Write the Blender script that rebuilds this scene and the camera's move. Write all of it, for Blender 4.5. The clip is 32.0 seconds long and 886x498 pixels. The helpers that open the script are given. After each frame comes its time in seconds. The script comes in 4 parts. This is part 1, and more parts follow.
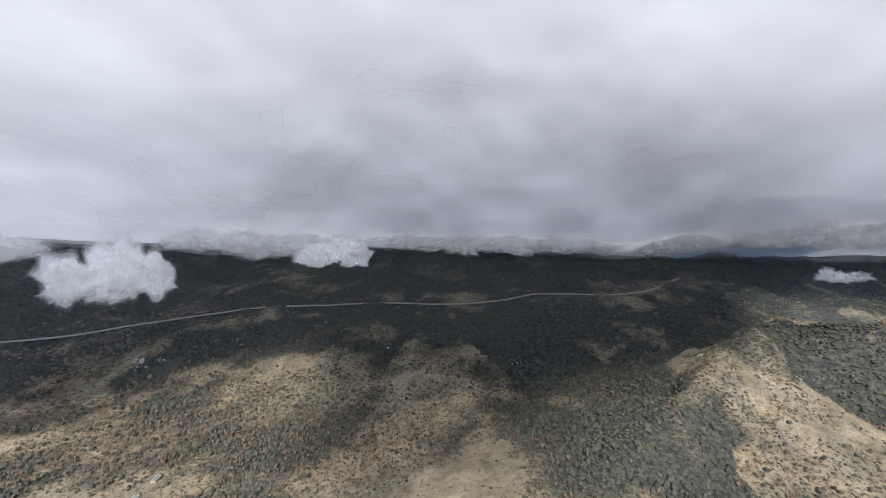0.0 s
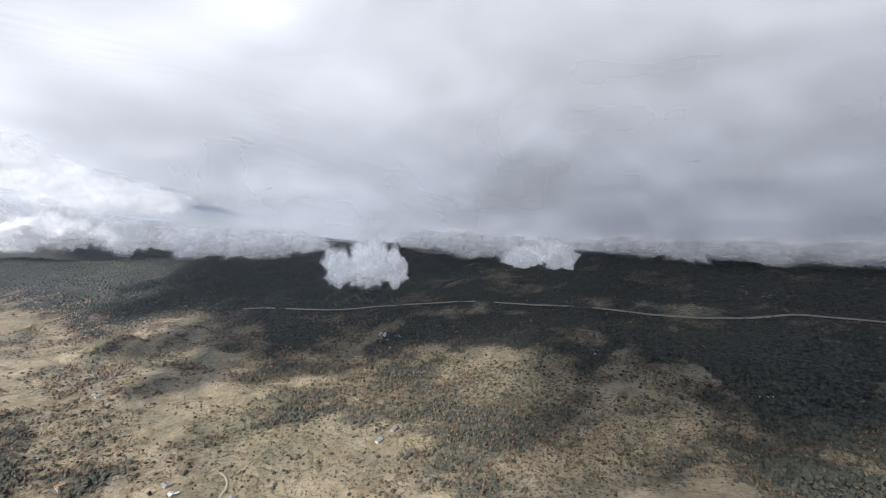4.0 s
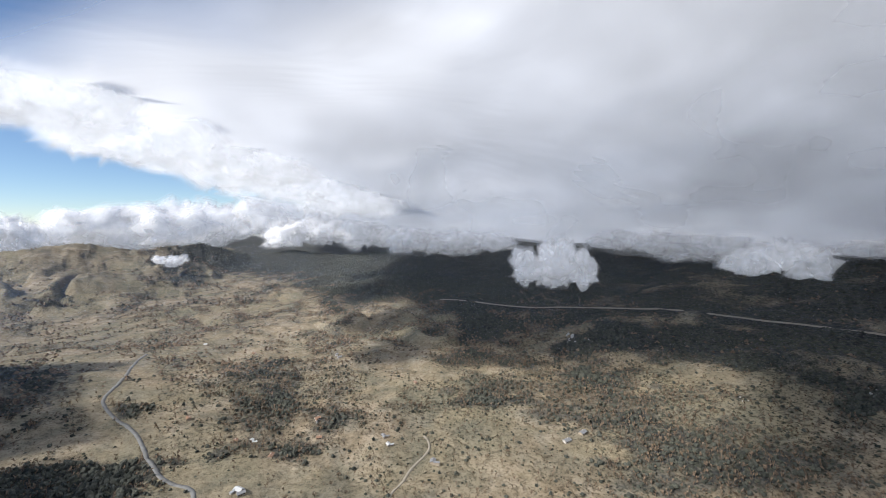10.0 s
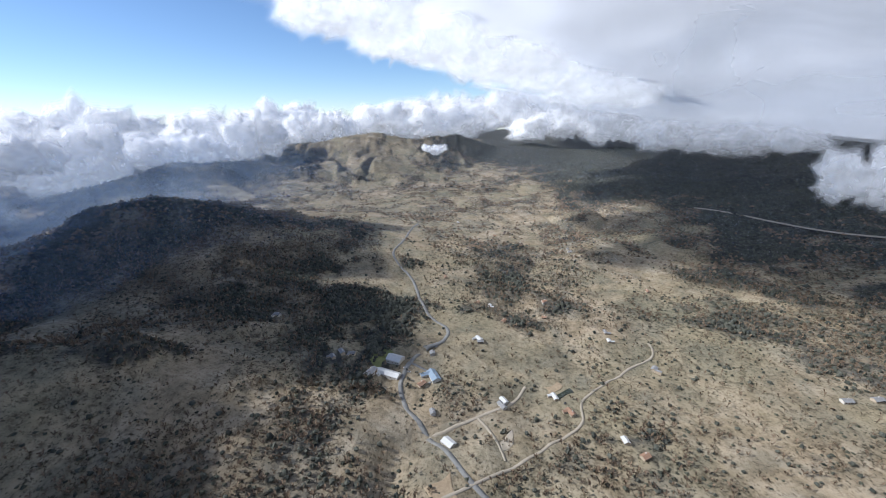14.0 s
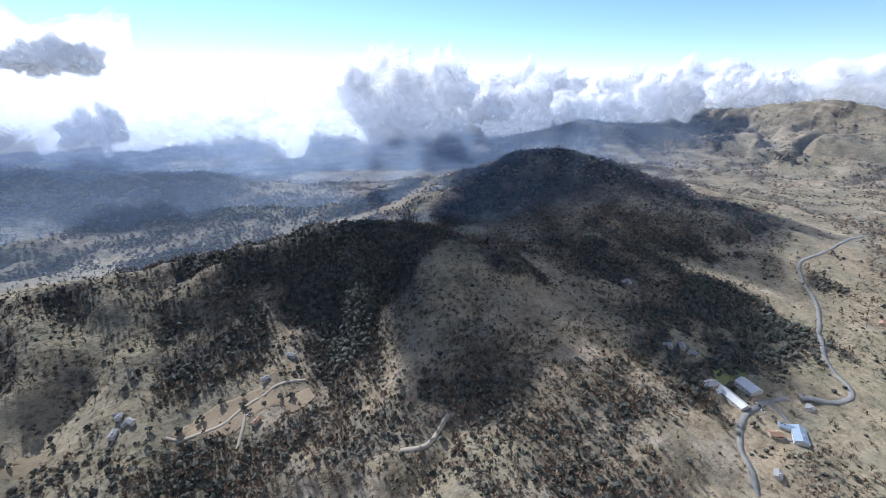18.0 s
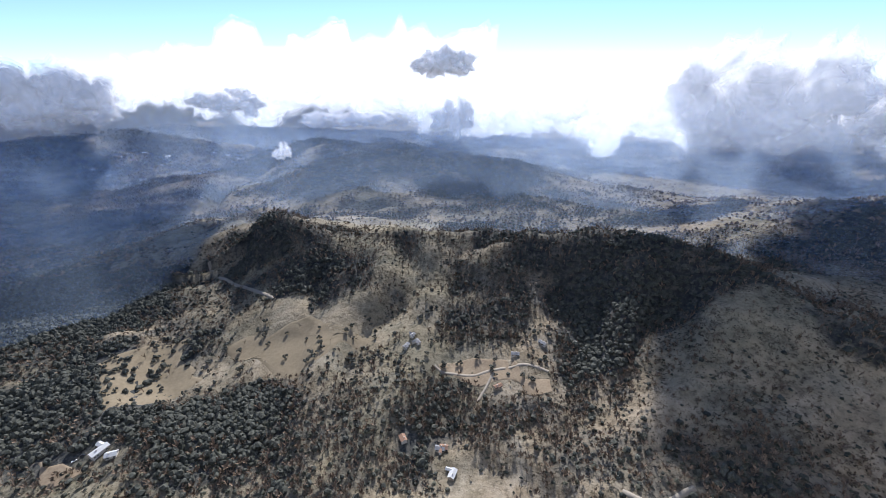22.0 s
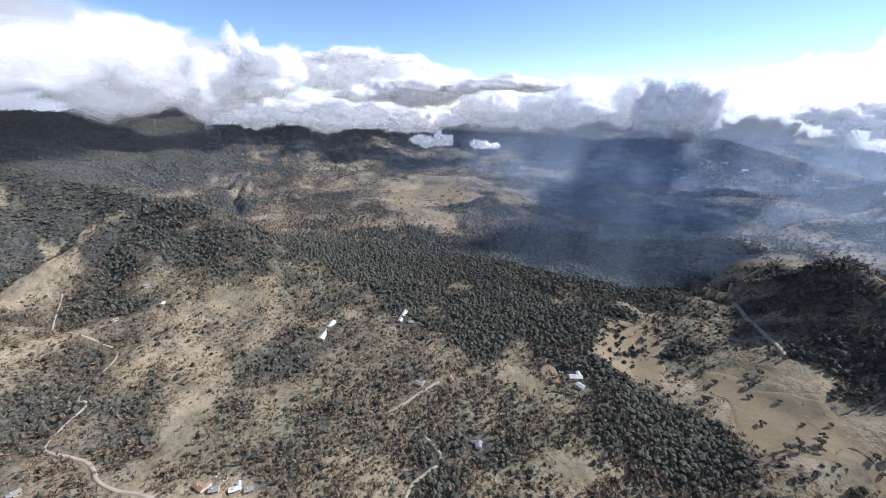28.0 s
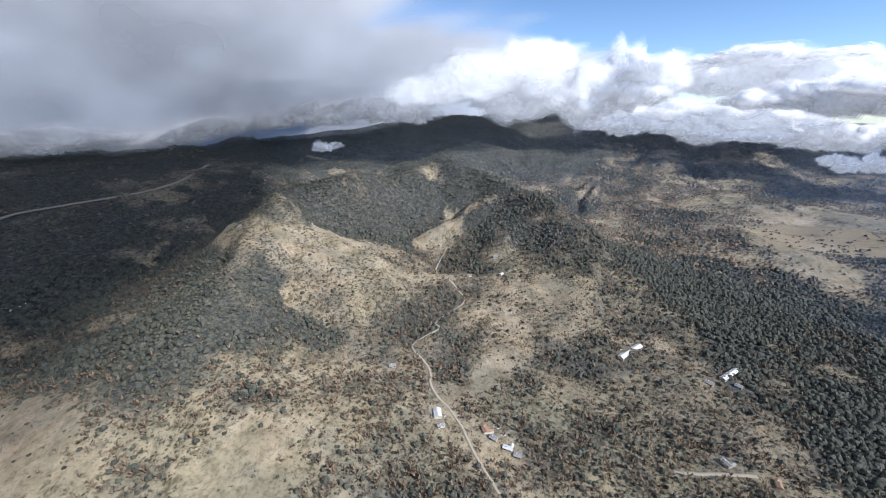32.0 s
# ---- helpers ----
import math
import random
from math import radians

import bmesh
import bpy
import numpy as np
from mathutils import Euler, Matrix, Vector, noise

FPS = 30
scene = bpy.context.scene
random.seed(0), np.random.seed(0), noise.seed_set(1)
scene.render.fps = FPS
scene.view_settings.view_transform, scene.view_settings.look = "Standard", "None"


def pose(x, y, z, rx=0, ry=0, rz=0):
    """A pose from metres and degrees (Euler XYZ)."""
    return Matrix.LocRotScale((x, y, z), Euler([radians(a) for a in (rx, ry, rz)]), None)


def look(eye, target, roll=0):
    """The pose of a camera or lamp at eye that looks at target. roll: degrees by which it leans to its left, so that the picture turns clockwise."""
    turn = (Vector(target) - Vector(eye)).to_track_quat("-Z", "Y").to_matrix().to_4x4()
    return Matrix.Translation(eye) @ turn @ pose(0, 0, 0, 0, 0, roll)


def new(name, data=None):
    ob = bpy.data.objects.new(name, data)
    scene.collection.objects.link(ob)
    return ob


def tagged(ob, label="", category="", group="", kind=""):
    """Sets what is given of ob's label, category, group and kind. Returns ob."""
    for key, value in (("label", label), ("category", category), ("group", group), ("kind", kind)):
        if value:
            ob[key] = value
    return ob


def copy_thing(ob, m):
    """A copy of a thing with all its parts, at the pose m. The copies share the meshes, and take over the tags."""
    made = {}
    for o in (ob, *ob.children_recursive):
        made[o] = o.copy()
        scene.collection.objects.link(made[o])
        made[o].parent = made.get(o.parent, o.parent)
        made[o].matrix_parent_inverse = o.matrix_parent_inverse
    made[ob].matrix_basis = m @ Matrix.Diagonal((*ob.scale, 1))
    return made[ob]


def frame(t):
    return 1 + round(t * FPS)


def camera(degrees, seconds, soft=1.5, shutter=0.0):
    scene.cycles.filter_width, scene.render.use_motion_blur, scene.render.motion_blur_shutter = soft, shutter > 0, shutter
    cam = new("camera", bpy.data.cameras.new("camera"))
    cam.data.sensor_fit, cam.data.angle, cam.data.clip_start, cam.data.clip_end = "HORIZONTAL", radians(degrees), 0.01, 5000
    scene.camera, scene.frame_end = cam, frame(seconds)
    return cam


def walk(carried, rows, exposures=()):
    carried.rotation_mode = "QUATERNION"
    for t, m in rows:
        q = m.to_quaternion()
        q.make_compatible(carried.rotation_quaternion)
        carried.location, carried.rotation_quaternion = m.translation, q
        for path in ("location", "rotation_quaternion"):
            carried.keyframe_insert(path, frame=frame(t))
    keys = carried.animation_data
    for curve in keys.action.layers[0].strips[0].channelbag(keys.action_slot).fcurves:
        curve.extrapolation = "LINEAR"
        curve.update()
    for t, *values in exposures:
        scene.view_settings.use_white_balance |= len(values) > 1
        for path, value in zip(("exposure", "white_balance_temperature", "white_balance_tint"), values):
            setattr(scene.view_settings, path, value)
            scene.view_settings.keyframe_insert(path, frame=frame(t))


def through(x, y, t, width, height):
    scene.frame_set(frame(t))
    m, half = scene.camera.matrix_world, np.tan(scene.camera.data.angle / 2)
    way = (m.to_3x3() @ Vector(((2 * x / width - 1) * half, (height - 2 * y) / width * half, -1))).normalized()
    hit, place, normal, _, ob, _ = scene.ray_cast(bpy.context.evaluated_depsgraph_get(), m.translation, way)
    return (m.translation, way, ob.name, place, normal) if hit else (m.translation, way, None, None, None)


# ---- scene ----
# seconds, x, y, z in metres, then yaw (to the left from +y), pitch and lean in degrees
PATH = [
    (0, -0.00, -0.02, 419.98, -0.04, -4.92, 0.79),
    (1, -2.20, -2.40, 416.39, 7.71, -4.77, 0.55),
    (2, -4.22, -4.82, 412.93, 15.63, -4.64, 0.34),
    (3, -6.01, -7.35, 409.57, 23.14, -4.51, 0.19),
    (3.5, -6.94, -8.61, 407.83, 25.99, -4.42, 0.16),
    (5.5, -11.13, -13.56, 400.82, 34.90, -4.10, -0.20),
    (6, -12.08, -14.60, 399.27, 36.75, -4.02, -0.24),
    (7, -13.63, -16.28, 396.71, 40.28, -3.88, -0.28),
    (8, -14.44, -17.83, 395.06, 43.14, -3.80, -0.29),
    (9, -14.21, -19.70, 394.26, 47.23, -3.73, -0.41),
    (10, -12.87, -22.05, 394.11, 54.47, -3.92, -0.53),
    (11, -10.72, -24.56, 394.29, 62.70, -6.80, -0.54),
    (12, -8.18, -27.02, 394.52, 71.09, -10.75, -0.62),
    (13, -5.88, -29.00, 394.40, 79.27, -15.22, -0.81),
    (13.5, -4.72, -29.78, 394.14, 83.34, -17.26, -0.89),
    (15.5, 0.12, -32.09, 392.50, 102.26, -19.98, -0.28),
    (16, 1.31, -32.44, 392.37, 108.50, -21.35, -0.30),
    (16.5, 2.41, -32.66, 392.53, 115.48, -22.24, -0.33),
    (17, 3.50, -32.75, 392.94, 123.53, -22.56, -0.39),
    (17.5, 4.49, -32.72, 393.53, 131.55, -22.67, -0.41),
    (18, 5.20, -32.62, 394.17, 139.56, -22.72, -0.46),
    (19, 5.65, -32.65, 395.24, 153.65, -22.72, -0.35),
    (20, 5.74, -32.78, 396.00, 163.10, -22.74, -0.36),
    (21, 5.88, -32.35, 396.29, 170.91, -22.68, -0.36),
    (22, 6.66, -31.04, 396.52, 181.01, -22.59, -0.44),
    (23, 7.94, -29.42, 396.82, 192.51, -22.31, -0.27),
    (24, 9.24, -27.77, 397.05, 204.63, -21.72, 0.10),
    (25, 9.97, -26.03, 397.13, 216.25, -21.28, 0.28),
    (25.5, 9.95, -25.28, 397.03, 222.26, -21.14, 0.21),
    (27.5, 8.60, -23.35, 396.07, 246.10, -20.69, 0.08),
    (28, 8.26, -23.08, 395.86, 252.16, -20.67, 0.02),
    (29, 7.55, -22.80, 395.65, 264.36, -20.65, -0.05),
    (30, 6.65, -22.74, 395.95, 275.72, -20.62, -0.14),
    (31, 5.37, -22.89, 396.89, 288.02, -20.12, -0.19),
    (32, 3.65, -23.19, 398.14, 299.37, -19.68, -0.21),
]
cam = camera(96.0, 32.0, soft=0.8)
EXPOSURES = [(0, 0.56, 6050, 10), (9, 0.48, 6050, 10), (12, 0.36, 5950, 10), (13.5, 0.42, 5750, 10), (16, 0.78, 5500, 11), (19, 0.8, 5500, 12), (25, 0.84, 5850, 15), (32, 0.76, 5650, 11)]
walk(cam, [(t, pose(x, y, z, 90 + p, -r, w)) for t, x, y, z, w, p, r in PATH], EXPOSURES)

# ---------------------------------------------------------------- sky and sun
SUN_AZ, SUN_EL = 177.0, 38.0
sun_dir = Vector((-math.sin(radians(SUN_AZ)) * math.cos(radians(SUN_EL)),
                  math.cos(radians(SUN_AZ)) * math.cos(radians(SUN_EL)), math.sin(radians(SUN_EL))))
world = bpy.data.worlds.new("sky")
scene.world = world
world.use_nodes = True
wn, wl = world.node_tree.nodes, world.node_tree.links
sky = wn.new("ShaderNodeTexSky")
sky.sky_type, sky.sun_disc = "NISHITA", False
sky.sun_elevation, sky.sun_rotation = radians(SUN_EL), radians(183)
sky.altitude, sky.dust_density, sky.ozone_density = 2500, 0.1, 2.0
wl.new(sky.outputs["Color"], wn["Background"].inputs["Color"])
scene.cycles.transparent_max_bounces = 48
wn["Background"].inputs["Strength"].default_value = 0.092
sun = new("sun", bpy.data.lights.new("sun", "SUN"))
sun.data.energy, sun.data.angle, sun.data.color = 4.2, radians(0.6), (1.0, 0.925, 0.81)
sun.matrix_world = look(sun_dir * 4000, (0, 0, 0))

# ---------------------------------------------------------------- materials
def material(name, rough=0.9):
    m = bpy.data.materials.new(name)
    m.use_nodes = True
    b = m.node_tree.nodes["Principled BSDF"]
    b.inputs["Roughness"].default_value = rough
    b.inputs["Specular IOR Level"].default_value = 0.2
    return m, m.node_tree.nodes, m.node_tree.links, b


def ramp(nodes, links, fac, stops):
    r = nodes.new("ShaderNodeValToRGB")
    el = r.color_ramp.elements
    while len(el) < len(stops):
        el.new(0.5)
    for e, (p, c) in zip(el, stops):
        e.position, e.color = p, (*c, 1)
    links.new(fac, r.inputs["Fac"])
    return r.outputs["Color"]


def noise_tex(nodes, links, scale, detail=4.0, rough=0.55, coords="Object", warp=0.0):
    tc = nodes.new("ShaderNodeTexCoord")
    n = nodes.new("ShaderNodeTexNoise")
    n.inputs["Scale"].default_value, n.inputs["Detail"].default_value = scale, detail
    n.inputs["Roughness"].default_value, n.inputs["Distortion"].default_value = rough, warp
    links.new(tc.outputs[coords], n.inputs["Vector"])
    return n.outputs["Fac"]


def mix(nodes, links, fac, a, b, kind="MIX"):
    m = nodes.new("ShaderNodeMix")
    m.data_type, m.blend_type = "RGBA", kind
    for value, sock in ((fac, m.inputs[0]), (a, m.inputs[6]), (b, m.inputs[7])):
        if isinstance(value, (float, int)):
            sock.default_value = value
        elif isinstance(value, tuple):
            sock.default_value = (*value, 1)
        else:
            links.new(value, sock)
    return m.outputs[2]


def two_tone(name, dark, light, scale, rough=0.9, bump=0.0, fine=None):
    m, n, l, b = material(name, rough)
    col = ramp(n, l, noise_tex(n, l, scale), [(0.3, dark), (0.7, light)])
    if fine:
        col = mix(n, l, 0.5, col, ramp(n, l, noise_tex(n, l, fine, 2), [(0.3, dark), (0.75, light)]))
    l.new(col, b.inputs["Base Color"])
    if bump:
        bp = n.new("ShaderNodeBump")
        bp.inputs["Strength"].default_value, bp.inputs["Distance"].default_value = 0.6, bump
        l.new(noise_tex(n, l, (fine or scale) * 2, 4), bp.inputs["Height"])
        l.new(bp.outputs["Normal"], b.inputs["Normal"])
    return m


def ground_material():
    m, n, l, b = material("dry grass and scrub", 0.95)
    big = noise_tex(n, l, 0.004, 5, 0.6)
    mid = noise_tex(n, l, 0.022, 5, 0.65, warp=0.6)
    fine = noise_tex(n, l, 0.12, 4, 0.7)
    dust = noise_tex(n, l, 0.5, 3, 0.7)
    tufts = noise_tex(n, l, 0.27, 3, 0.75, warp=0.3)
    grass = ramp(n, l, mid, [(0.28, (0.125, 0.102, 0.07)), (0.45, (0.24, 0.195, 0.135)), (0.62, (0.315, 0.266, 0.198)), (0.8, (0.4, 0.345, 0.262))])
    green = ramp(n, l, fine, [(0.3, (0.15, 0.138, 0.092)), (0.7, (0.26, 0.228, 0.155))])
    col = mix(n, l, ramp(n, l, big, [(0.42, (0, 0, 0)), (0.62, (0.75, 0.75, 0.75))]), grass, green)
    specks = ramp(n, l, fine, [(0.34, (0.42, 0.4, 0.38)), (0.52, (1, 1, 1))])
    at = n.new("ShaderNodeAttribute")
    at.attribute_name = "brush"
    shaggy = ramp(n, l, at.outputs["Fac"], [(0.05, (0.45, 0.45, 0.45)), (0.25, (1, 1, 1))])
    col = mix(n, l, shaggy, col, specks, "MULTIPLY")
    col = mix(n, l, shaggy, col, ramp(n, l, tufts, [(0.37, (0.2, 0.2, 0.18)), (0.46, (1, 1, 1))]), "MULTIPLY")
    worn = noise_tex(n, l, 0.011, 3, 0.5, warp=1.2)
    col = mix(n, l, 1.0, col, ramp(n, l, worn, [(0.36, (0.74, 0.78, 0.8)), (0.6, (1.1, 1.08, 1.04))]), "MULTIPLY")
    col = mix(n, l, ramp(n, l, dust, [(0.6, (0, 0, 0)), (0.78, (0.4, 0.4, 0.4))]), col, (0.42, 0.37, 0.28))
    scrub = ramp(n, l, fine, [(0.3, (0.02, 0.023, 0.026)), (0.5, (0.04, 0.044, 0.044)), (0.75, (0.13, 0.116, 0.094))])
    edge = n.new("ShaderNodeMath")
    edge.operation = "MULTIPLY_ADD"
    l.new(mid, edge.inputs[0])
    edge.inputs[1].default_value = 0.7
    l.new(at.outputs["Fac"], edge.inputs[2])
    col = mix(n, l, ramp(n, l, edge.outputs[0], [(0.66, (0, 0, 0)), (1.04, (0.94, 0.94, 0.94))]), col, scrub)
    l.new(col, b.inputs["Base Color"])
    bp = n.new("ShaderNodeBump")
    bp.inputs["Strength"].default_value, bp.inputs["Distance"].default_value = 0.8, 2.5
    l.new(fine, bp.inputs["Height"])
    l.new(bp.outputs["Normal"], b.inputs["Normal"])
    return m


def foliage_material(name, dark, light):
    m, n, l, b = material(name, 0.85)
    geo = n.new("ShaderNodeNewGeometry")
    col = ramp(n, l, geo.outputs["Random Per Island"], [(0.0, dark), (0.55, light), (1.0, tuple(0.5 * (a + c) for a, c in zip(dark, light)))])
    col = mix(n, l, 1.0, col, ramp(n, l, noise_tex(n, l, 0.6, 3), [(0.3, (0.55, 0.55, 0.55)), (0.7, (1.15, 1.15, 1.1))]), "MULTIPLY")
    l.new(col, b.inputs["Base Color"])
    return m


def cloud_material(name, alpha, scale, through=0.5, thin=(0.35, 0.6), glow=0.0, torn=False):
    """White droplets: part of the light is thrown back, part comes through; glow adds emission that imitates sunlight
    scattered inside; alpha is the cover, torn by noise where it is thin.
    """
    m = bpy.data.materials.new(name)
    m.use_nodes = True
    n, l = m.node_tree.nodes, m.node_tree.links
    n.remove(n["Principled BSDF"])
    out = n["Material Output"]
    dif, tra, clear = n.new("ShaderNodeBsdfDiffuse"), n.new("ShaderNodeBsdfTranslucent"), n.new("ShaderNodeBsdfTransparent")
    for s in (dif, tra):
        s.inputs["Color"].default_value = (0.93, 0.93, 0.94, 1)
    body = n.new("ShaderNodeMixShader")
    body.inputs[0].default_value = through
    l.new(dif.outputs[0], body.inputs[1])
    l.new(tra.outputs[0], body.inputs[2])
    last = body
    if glow:
        em, add = n.new("ShaderNodeEmission"), n.new("ShaderNodeAddShader")
        em.inputs["Strength"].default_value = glow
        l.new(body.outputs[0], add.inputs[0])
        l.new(em.outputs[0], add.inputs[1])
        last = add
    if alpha < 1 or thin[0] > 0:
        cover = n.new("ShaderNodeMapRange")
        cover.inputs["From Min"].default_value, cover.inputs["From Max"].default_value = thin
        cover.inputs["To Min"].default_value, cover.inputs["To Max"].default_value = 0.0, alpha
        l.new(noise_tex(n, l, scale, 4, 0.5, warp=0.4), cover.inputs["Value"])
        coat, layer = n.new("ShaderNodeAttribute"), n.new("ShaderNodeMath")
        coat.attribute_name, layer.operation = "coat", "MULTIPLY"
        l.new(cover.outputs[0], layer.inputs[0])
        l.new(coat.outputs["Fac"], layer.inputs[1])
        both = n.new("ShaderNodeMixShader")
        l.new((layer if torn else cover).outputs[0], both.inputs[0])
        l.new(clear.outputs[0], both.inputs[1])
        l.new(last.outputs[0], both.inputs[2])
        last = both
    l.new(last.outputs[0], out.inputs["Surface"])
    return m


MAT_GROUND = ground_material()
MAT_EVERGREEN = foliage_material("oak leaves", (0.042, 0.046, 0.04), (0.098, 0.1, 0.082))
MAT_CHAPARRAL = foliage_material("chaparral leaves", (0.038, 0.042, 0.034), (0.1, 0.1, 0.074))
MAT_BARE = foliage_material("leafless winter branches", (0.11, 0.078, 0.056), (0.23, 0.17, 0.12))
MAT_BARK = two_tone("bark", (0.04, 0.03, 0.022), (0.11, 0.085, 0.065), 2.0)
MAT_ASPHALT = two_tone("worn asphalt", (0.12, 0.12, 0.12), (0.24, 0.235, 0.22), 0.15, 0.85, 0.0, 1.5)
MAT_DIRT = two_tone("pale dirt track", (0.24, 0.21, 0.165), (0.34, 0.3, 0.24), 0.12, 0.95, 0.0, 1.2)
MAT_MEADOW = two_tone("mown dry meadow", (0.17, 0.138, 0.088), (0.27, 0.22, 0.145), 0.025, 0.95, 0.3, 0.25)
MAT_PLOUGH = two_tone("brown ploughed plot", (0.20, 0.15, 0.10), (0.34, 0.27, 0.18), 0.06, 0.95, 0.3, 0.4)
MAT_LAWN = two_tone("green lawn", (0.10, 0.12, 0.045), (0.20, 0.205, 0.09), 0.06, 0.95, 0.2, 0.4)
MAT_POND = two_tone("dark pond water", (0.02, 0.026, 0.02), (0.05, 0.055, 0.04), 0.05, 0.12)
MAT_STUCCO = two_tone("pale stucco", (0.45, 0.42, 0.37), (0.6, 0.57, 0.52), 0.4, 0.9, 0.0, 3.0)
MAT_TANWALL = two_tone("tan siding", (0.34, 0.28, 0.21), (0.46, 0.39, 0.30), 0.5, 0.9, 0.0, 3.0)
MAT_WHITEROOF = two_tone("white metal roof", (0.42, 0.42, 0.41), (0.58, 0.58, 0.57), 0.3, 0.45, 0.0, 2.0)
MAT_GREYROOF = two_tone("grey shingle roof", (0.16, 0.16, 0.165), (0.30, 0.30, 0.30), 0.4, 0.85, 0.0, 3.0)
MAT_REDROOF = two_tone("brown tile roof", (0.20, 0.12, 0.08), (0.34, 0.22, 0.15), 0.4, 0.85, 0.0, 3.0)
MAT_BLUEROOF = two_tone("blue-grey metal roof", (0.16, 0.21, 0.27), (0.27, 0.33, 0.40), 0.4, 0.5, 0.0, 3.0)
MAT_PANE = two_tone("dark window glass", (0.02, 0.025, 0.03), (0.05, 0.055, 0.06), 1.0, 0.08)
MAT_DOOR = two_tone("wooden door", (0.10, 0.06, 0.035), (0.19, 0.12, 0.075), 2.0, 0.6)
MAT_ROCK = two_tone("pale granite", (0.30, 0.285, 0.26), (0.55, 0.53, 0.49), 0.5, 0.9, 0.3, 2.0)
# every kind glows in place of scattered light: strongest sunward, weakest for shaded ones
CLOUDS = [cloud_material(kind + layer, alpha, 0.011, share, thin, glow, layer == "mist")
          for kind, glow, share in (("cloud ", 0.06, 0.6), ("far cloud ", 0.06, 0.6), ("sun-glow far cloud ", 0.17, 0.75), ("shade-tone cloud ", 0.04, 0.5))
          for layer, alpha, thin in (("body", 1.0, (0.0, 0.01)), ("mist", 1.0, (0.3, 0.62)))]
MAT_FRINGE = cloud_material("high cloud fringe", 0.4, 0.01, 0.5, (0.3, 0.6))
MAT_UNSEEN_CLOUD = cloud_material("high cloud", 0.97, 0.01, 0.3, (0.0, 0.01))


def deck_material():
    """Underside of the overcast: thicker and thinner places let less or more of the sun through; the rim frays out."""
    m = cloud_material("cloud deck", 1.0, 0.004, 0.85, (0.0, 0.01))
    n, l = m.node_tree.nodes, m.node_tree.links
    out = n["Material Output"]
    body = n.new("ShaderNodeAttribute")
    body.attribute_name = "thin"
    thick = ramp(n, l, body.outputs["Fac"], [(0.0, (0.0, 0.0, 0.004)), (1.0, (1.0, 1.0, 1.0))])
    for node in list(n):
        if node.bl_idname == "ShaderNodeBsdfTranslucent":
            l.new(thick, node.inputs["Color"])
    old = out.inputs["Surface"].links[0].from_socket
    at = n.new("ShaderNodeAttribute")
    at.attribute_name = "dense"
    clear, both = n.new("ShaderNodeBsdfTransparent"), n.new("ShaderNodeMixShader")
    l.new(at.outputs["Fac"], both.inputs[0])
    l.new(clear.outputs[0], both.inputs[1])
    l.new(old, both.inputs[2])
    l.new(both.outputs[0], out.inputs["Surface"])
    return m


# tinted see-through coat that stands in for the airlight of distance
def airlight_material():
    m = bpy.data.materials.new("blue airlight sheet")
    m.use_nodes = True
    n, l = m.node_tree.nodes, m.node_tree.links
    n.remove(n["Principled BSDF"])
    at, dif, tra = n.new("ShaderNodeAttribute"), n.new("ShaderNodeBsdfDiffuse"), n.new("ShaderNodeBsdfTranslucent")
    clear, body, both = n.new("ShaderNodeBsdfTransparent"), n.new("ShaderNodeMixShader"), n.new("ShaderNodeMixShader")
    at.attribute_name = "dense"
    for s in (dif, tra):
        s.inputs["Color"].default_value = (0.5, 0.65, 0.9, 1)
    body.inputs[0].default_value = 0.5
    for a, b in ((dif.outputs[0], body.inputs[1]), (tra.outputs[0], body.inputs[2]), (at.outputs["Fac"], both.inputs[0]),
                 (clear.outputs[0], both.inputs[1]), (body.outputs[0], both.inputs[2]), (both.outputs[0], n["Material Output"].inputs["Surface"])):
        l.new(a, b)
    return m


MAT_DECK = deck_material()
MAT_AIRLIGHT = airlight_material()

# ---------------------------------------------------------------- noise and shape of the land
def hash3(i, j, k, seed):
    n = (i * 374761393 + j * 668265263 + k * 2147483647 + seed * 1274126177) & 0xFFFFFFFF
    n = ((n ^ (n >> 13)) * 1274126177) & 0xFFFFFFFF
    return ((n ^ (n >> 16)) & 0xFFFFFF) / float(0x7FFFFF) - 1.0


def noise3(x, y, z, seed=0):
    """Smooth value noise in -1..1 on arrays."""
    x, y, z = (np.asarray(v, float) for v in np.broadcast_arrays(x, y, z))
    i, j, k = (np.floor(v).astype(np.int64) for v in (x, y, z))
    u, v, w = ((a - b) for a, b in ((x, i), (y, j), (z, k)))
    u, v, w = (a * a * a * (a * (a * 6 - 15) + 10) for a in (u, v, w))
    out = 0.0
    for di in (0, 1):
        for dj in (0, 1):
            for dk in (0, 1):
                weight = (u if di else 1 - u) * (v if dj else 1 - v) * (w if dk else 1 - w)
                out = out + weight * hash3(i + di, j + dj, k + dk, seed)
    return out


def noise2(x, y, seed=0):
    x, y = (np.asarray(v, float) for v in np.broadcast_arrays(x, y))
    i, j = np.floor(x).astype(np.int64), np.floor(y).astype(np.int64)
    u, v = x - i, y - j
    u, v = (a * a * a * (a * (a * 6 - 15) + 10) for a in (u, v))
    h = lambda a, b: hash3(a, b, 0 * a, seed)
    return ((1 - u) * (1 - v) * h(i, j) + u * (1 - v) * h(i + 1, j) + (1 - u) * v * h(i, j + 1) + u * v * h(i + 1, j + 1))


